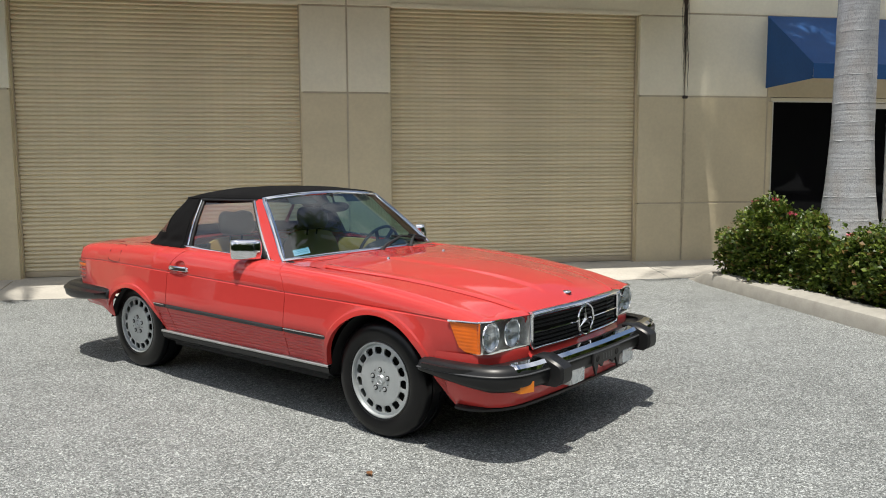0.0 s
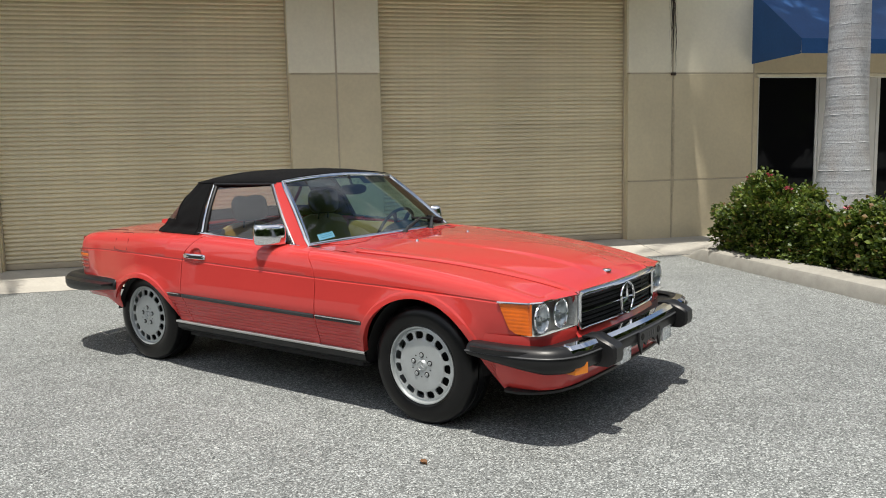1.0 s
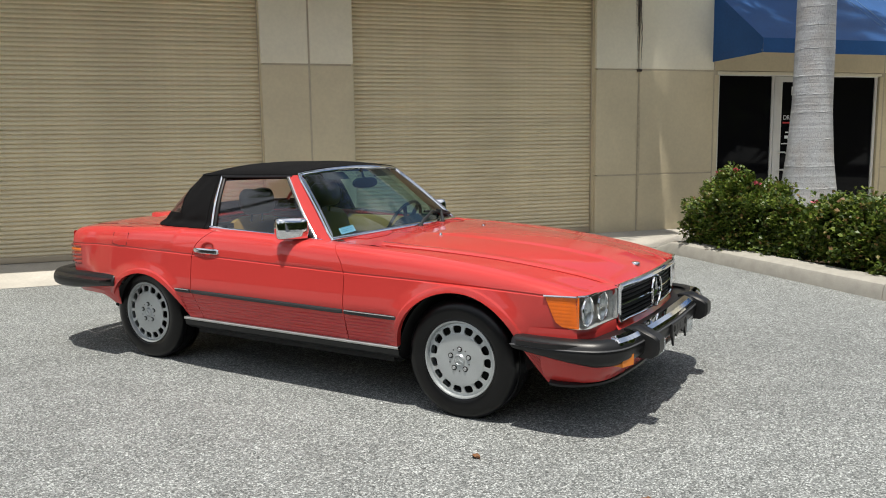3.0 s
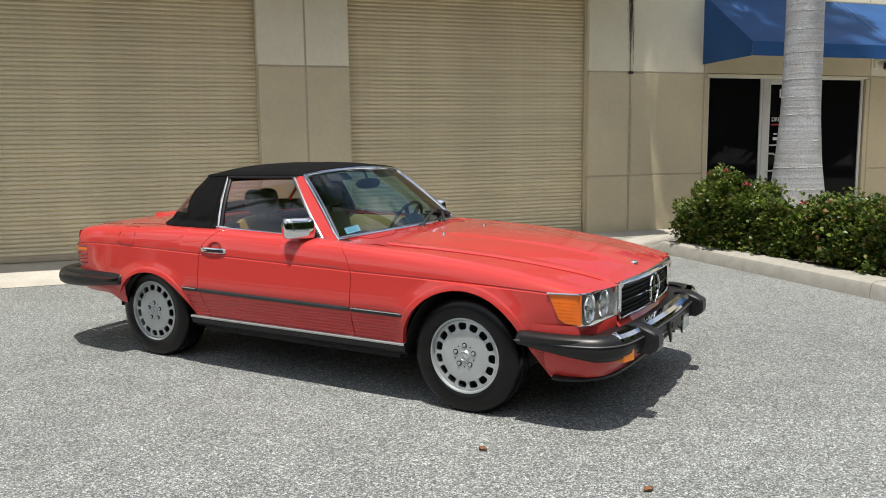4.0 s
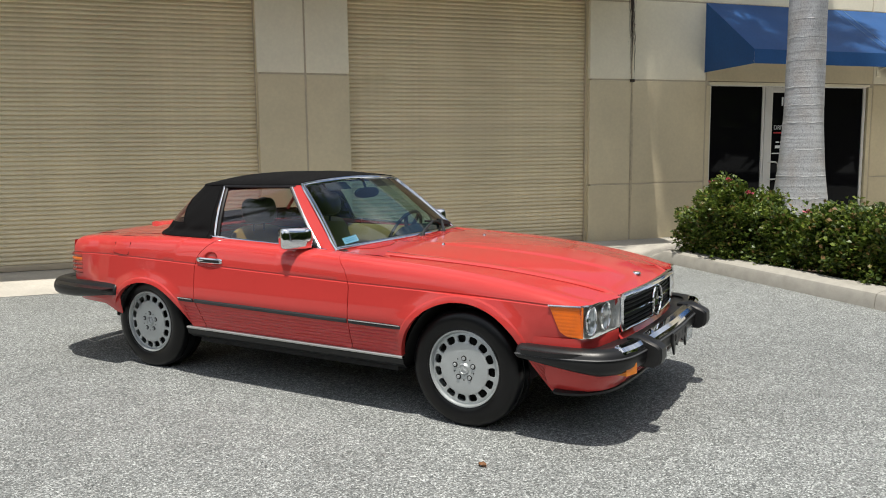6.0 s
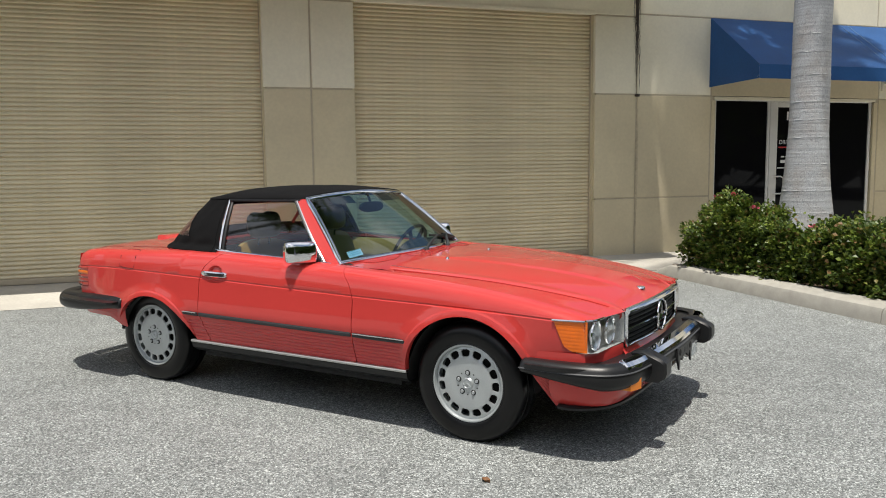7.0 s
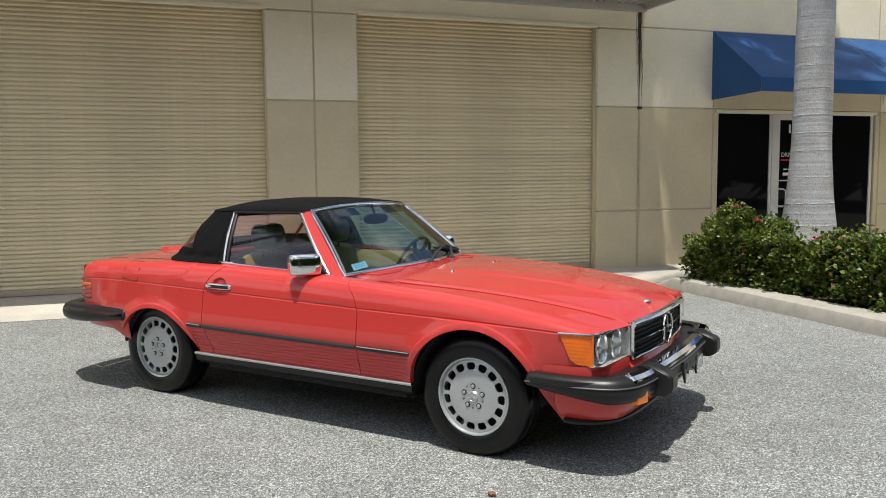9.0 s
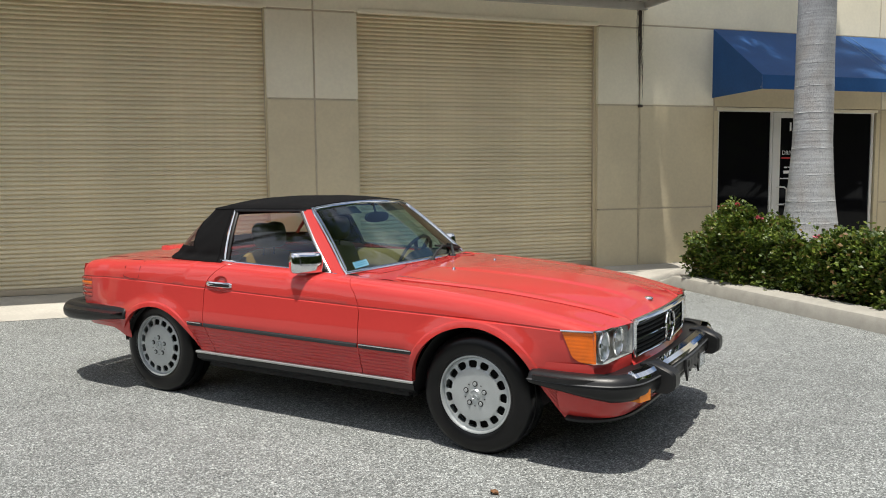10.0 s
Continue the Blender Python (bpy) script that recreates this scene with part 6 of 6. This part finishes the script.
# centre brake lamp housing on the boot lid
bm = bmesh.new()
rows = []
for x, h, w in ((-1.78, 0.0, 0.13), (-1.82, 0.016, 0.128), (-1.90, 0.029, 0.122), (-1.945, 0.030, 0.12), (-1.952, 0.0, 0.12)):
    zb = ZG(x) + 0.012
    rows.append([(x, -w, zb), (x, -w + 0.008, zb + h), (x, w - 0.008, zb + h), (x, w, zb)])
grid(bm, rows)
part("brake_lamp_housing", bm, M_PAINT, car, "red centre brake lamp housing")

# wipers
for va, vb in ((0.05, 0.84), (0.50, 0.97)):
    bm = bmesh.new()
    pv = ws(va, -0.03) + Vector((0.03, 0, 0.012))
    kn = ws(va + (vb - va) * 0.35, 0.07) + Vector((0.015, 0, 0.018))
    tip = ws(va + (vb - va) * 0.62, 0.14) + Vector((0.012, 0, 0.014))
    tube(bm, [pv, pv.lerp(kn, 0.3) + Vector((0, 0, 0.01)), kn, tip], [0.012, 0.011, 0.009, 0.006], 6)
    wip = part("wiper", bm, M_STRIP, car, "grey metal wiper arm")
    bm = bmesh.new()
    p0, p1 = ws(va + (vb - va) * 0.40, 0.15) + Vector((0.008, 0, 0.010)), ws(min(0.965, vb + 0.06), 0.07) + Vector((0.008, 0, 0.010))
    tube(bm, [p0, p0.lerp(p1, 0.5) + Vector((0.004, 0, 0.006)), p1], 0.0085, 6)
    part("wiper_blade", bm, M_RUBBER, wip, "black wiper blade")
    bm = bmesh.new()
    lathe(bm, [(0.002, 0.018), (0.012, 0.016), (0.017, 0.006), (0.020, -0.012)], pv + Vector((0, 0, -0.004)), "z", 12)
    part("wiper_pivot", bm, M_STRIP, wip)

# ---- cabin ----
bm = bmesh.new()
grid(bm, [[(x, y, 0.36) for y in (-0.74, 0.74)] for x in (-0.95, 0.55)])
box(bm, -1.0, -0.98, -0.70, 0.70, 0.34, 0.84)
box(bm, -1.36, -0.98, -0.60, 0.60, 0.80, 0.84)
part("cabin_floor", bm, M_DARKIN, car, smooth=False)
for s in (-1, 1):
    bm = bmesh.new()
    rows = []
    for z, y in ((0.36, 0.74), (0.55, 0.70), (0.72, 0.69), (0.84, 0.705), (0.872, 0.722), (0.874, 0.735)):
        rows.append([flip((x, y, z), s) for x in (-0.66, -0.3, 0.1, 0.40)])
    grid(bm, rows)
    part("door_trim", bm, M_TAN, doors[s], "tan inner door trim")
bm = bmesh.new()
rows = []
for x, z in ((0.40, 0.870), (0.35, 0.872), (0.31, 0.872), (0.27, 0.872), (0.20, 0.870), (0.14, 0.855), (0.125, 0.84), (0.115, 0.80), (0.16, 0.66)):
    rows.append([(x - 0.05 * (1 - (y / 0.68) ** 2) * 0.0, y, z + (0.012 + 0.05 * step(0.36, 0.27, x) * step(0.10, 0.14, x)) * math.exp(-((y - 0.36) / 0.17) ** 4)) for y in [-0.69 + 1.38 * j / 24 for j in range(25)]])
grid(bm, rows)
part("dashboard", bm, M_DARKIN, car, "dark padded dashboard")
for s in (-1, 1):
    seat = part("seat", bmesh.new(), M_TAN, car, "tan leather bucket seat with dark headrest")
    cy = s * 0.36
    bm = bmesh.new()
    rows = []
    for x, z, w in ((-0.48, 0.56, 0.22), (-0.52, 0.68, 0.24), (-0.565, 0.80, 0.24), (-0.60, 0.90, 0.235), (-0.625, 0.955, 0.21), (-0.66, 0.955, 0.205), (-0.70, 0.88, 0.22), (-0.66, 0.56, 0.22)):
        rows.append([(x + 0.025 * (abs(t) ** 2), cy + w * t, z - 0.03 * abs(t) ** 3) for t in [-1 + 2 * j / 12 for j in range(13)]])
    grid(bm, rows)
    part("seat_back", bm, M_TAN, seat, angle=60)
    part("seat_cushion", boxed(-0.56, -0.02, cy - 0.24, cy + 0.24, 0.40, 0.57, 0.05), M_TAN, seat, angle=60)
    bm = bmesh.new()
    rows = []
    for d, sc in ((0.055, 0.4), (0.048, 0.8), (0.025, 0.97), (-0.02, 1.0), (-0.05, 0.85), (-0.058, 0.45)):
        ring = []
        for k in range(36):
            a = 2 * math.pi * k / 36
            y = 0.138 * sc * math.copysign(abs(math.cos(a)) ** 0.55, math.cos(a))
            z = 0.090 * sc * math.copysign(abs(math.sin(a)) ** 0.6, math.sin(a))
            ring.append((-0.585 + d - 0.08 * z, cy + y, 1.055 + z - 0.015 * (z > 0) * math.exp(-(y / 0.05) ** 2)))
        rows.append(ring)
    vv = grid(bm, rows, loop=True)
    bm.faces.new(vv[0])
    bm.faces.new(vv[-1])
    part("headrest", bm, M_SEATBLACK, seat, "dark brown leather headrest", angle=60)
    bm = bmesh.new()
    for y in (-0.05, 0.05):
        tube(bm, [(-0.60, cy + y, 0.92), (-0.59, cy + y, 1.0)], 0.007, 6)
    part("headrest_posts", bm, M_DARKIN, seat)
    # belt pillar behind the seat
    bm = bmesh.new()
    tube(bm, [flip(Vector((p.x + 0.012, -p.y, p.z - 0.004)), s) for p in [back(0.60 - 0.04 * i / 8, U0 + (U1 - U0) * i / 8) for i in range(9)]], 0.013, 8)
    part("window_bar", bm, material("red_brown_frame", (0.20, 0.05, 0.04), 0.5), soft, "red-brown window seam bar")
    bm = bmesh.new()
    grid(bm, [[flip((-0.03 + 0.055 * i, y, 1.246 - 0.045 * i), s) for y in (0.14, 0.25, 0.38)] for i in range(2)])
    part("sun_visor", bm, M_DARKIN, car, "dark sun visor")
# steering wheel on its column
bm = bmesh.new()
cw = Vector((0.105, 0.36, 0.850))
ax = Vector((-0.90, 0, 0.43)).normalized()
e1 = Vector((0, 1, 0))
e2 = ax.cross(e1)
rows = []
for k in range(41):
    a = 2 * math.pi * k / 40
    e = e1 * math.cos(a) + e2 * math.sin(a)
    rows.append([cw + e * (0.185 + 0.011 * math.cos(b)) + ax * 0.011 * math.sin(b) for b in [2 * math.pi * q / 8 for q in range(8)]])
grid(bm, rows, loop=True)
for a in (0.0, math.pi, -math.pi / 2 - 0.5, -math.pi / 2 + 0.5):
    e = e1 * math.cos(a) + e2 * math.sin(a)
    tube(bm, [cw + e * 0.04 - ax * 0.02, cw + e * 0.19], 0.014, 6)
tube(bm, [cw - ax * 0.0, cw - ax * 0.25], [0.07, 0.04], 14)
part("steering_wheel", bm, M_DARKIN, car, "black four-spoke steering wheel")
bm = bmesh.new()
rows = []
for d, sc in ((0.012, 0.7), (0.010, 1.0), (-0.012, 1.0), (-0.02, 0.7)):
    rows.append([(0.045 + d, 0.125 * sc * math.copysign(abs(math.cos(a)) ** 0.6, math.cos(a)), 1.168 + 0.034 * sc * math.sin(a)) for a in [2 * math.pi * k / 24 for k in range(24)]])
vv = grid(bm, rows, loop=True)
bm.faces.new(vv[0])
bm.faces.new(vv[-1])
tube(bm, [(0.035, 0, 1.20), (0.01, 0, 1.262)], 0.008, 6)
part("interior_mirror", bm, M_DARKIN, car, "dark interior mirror")
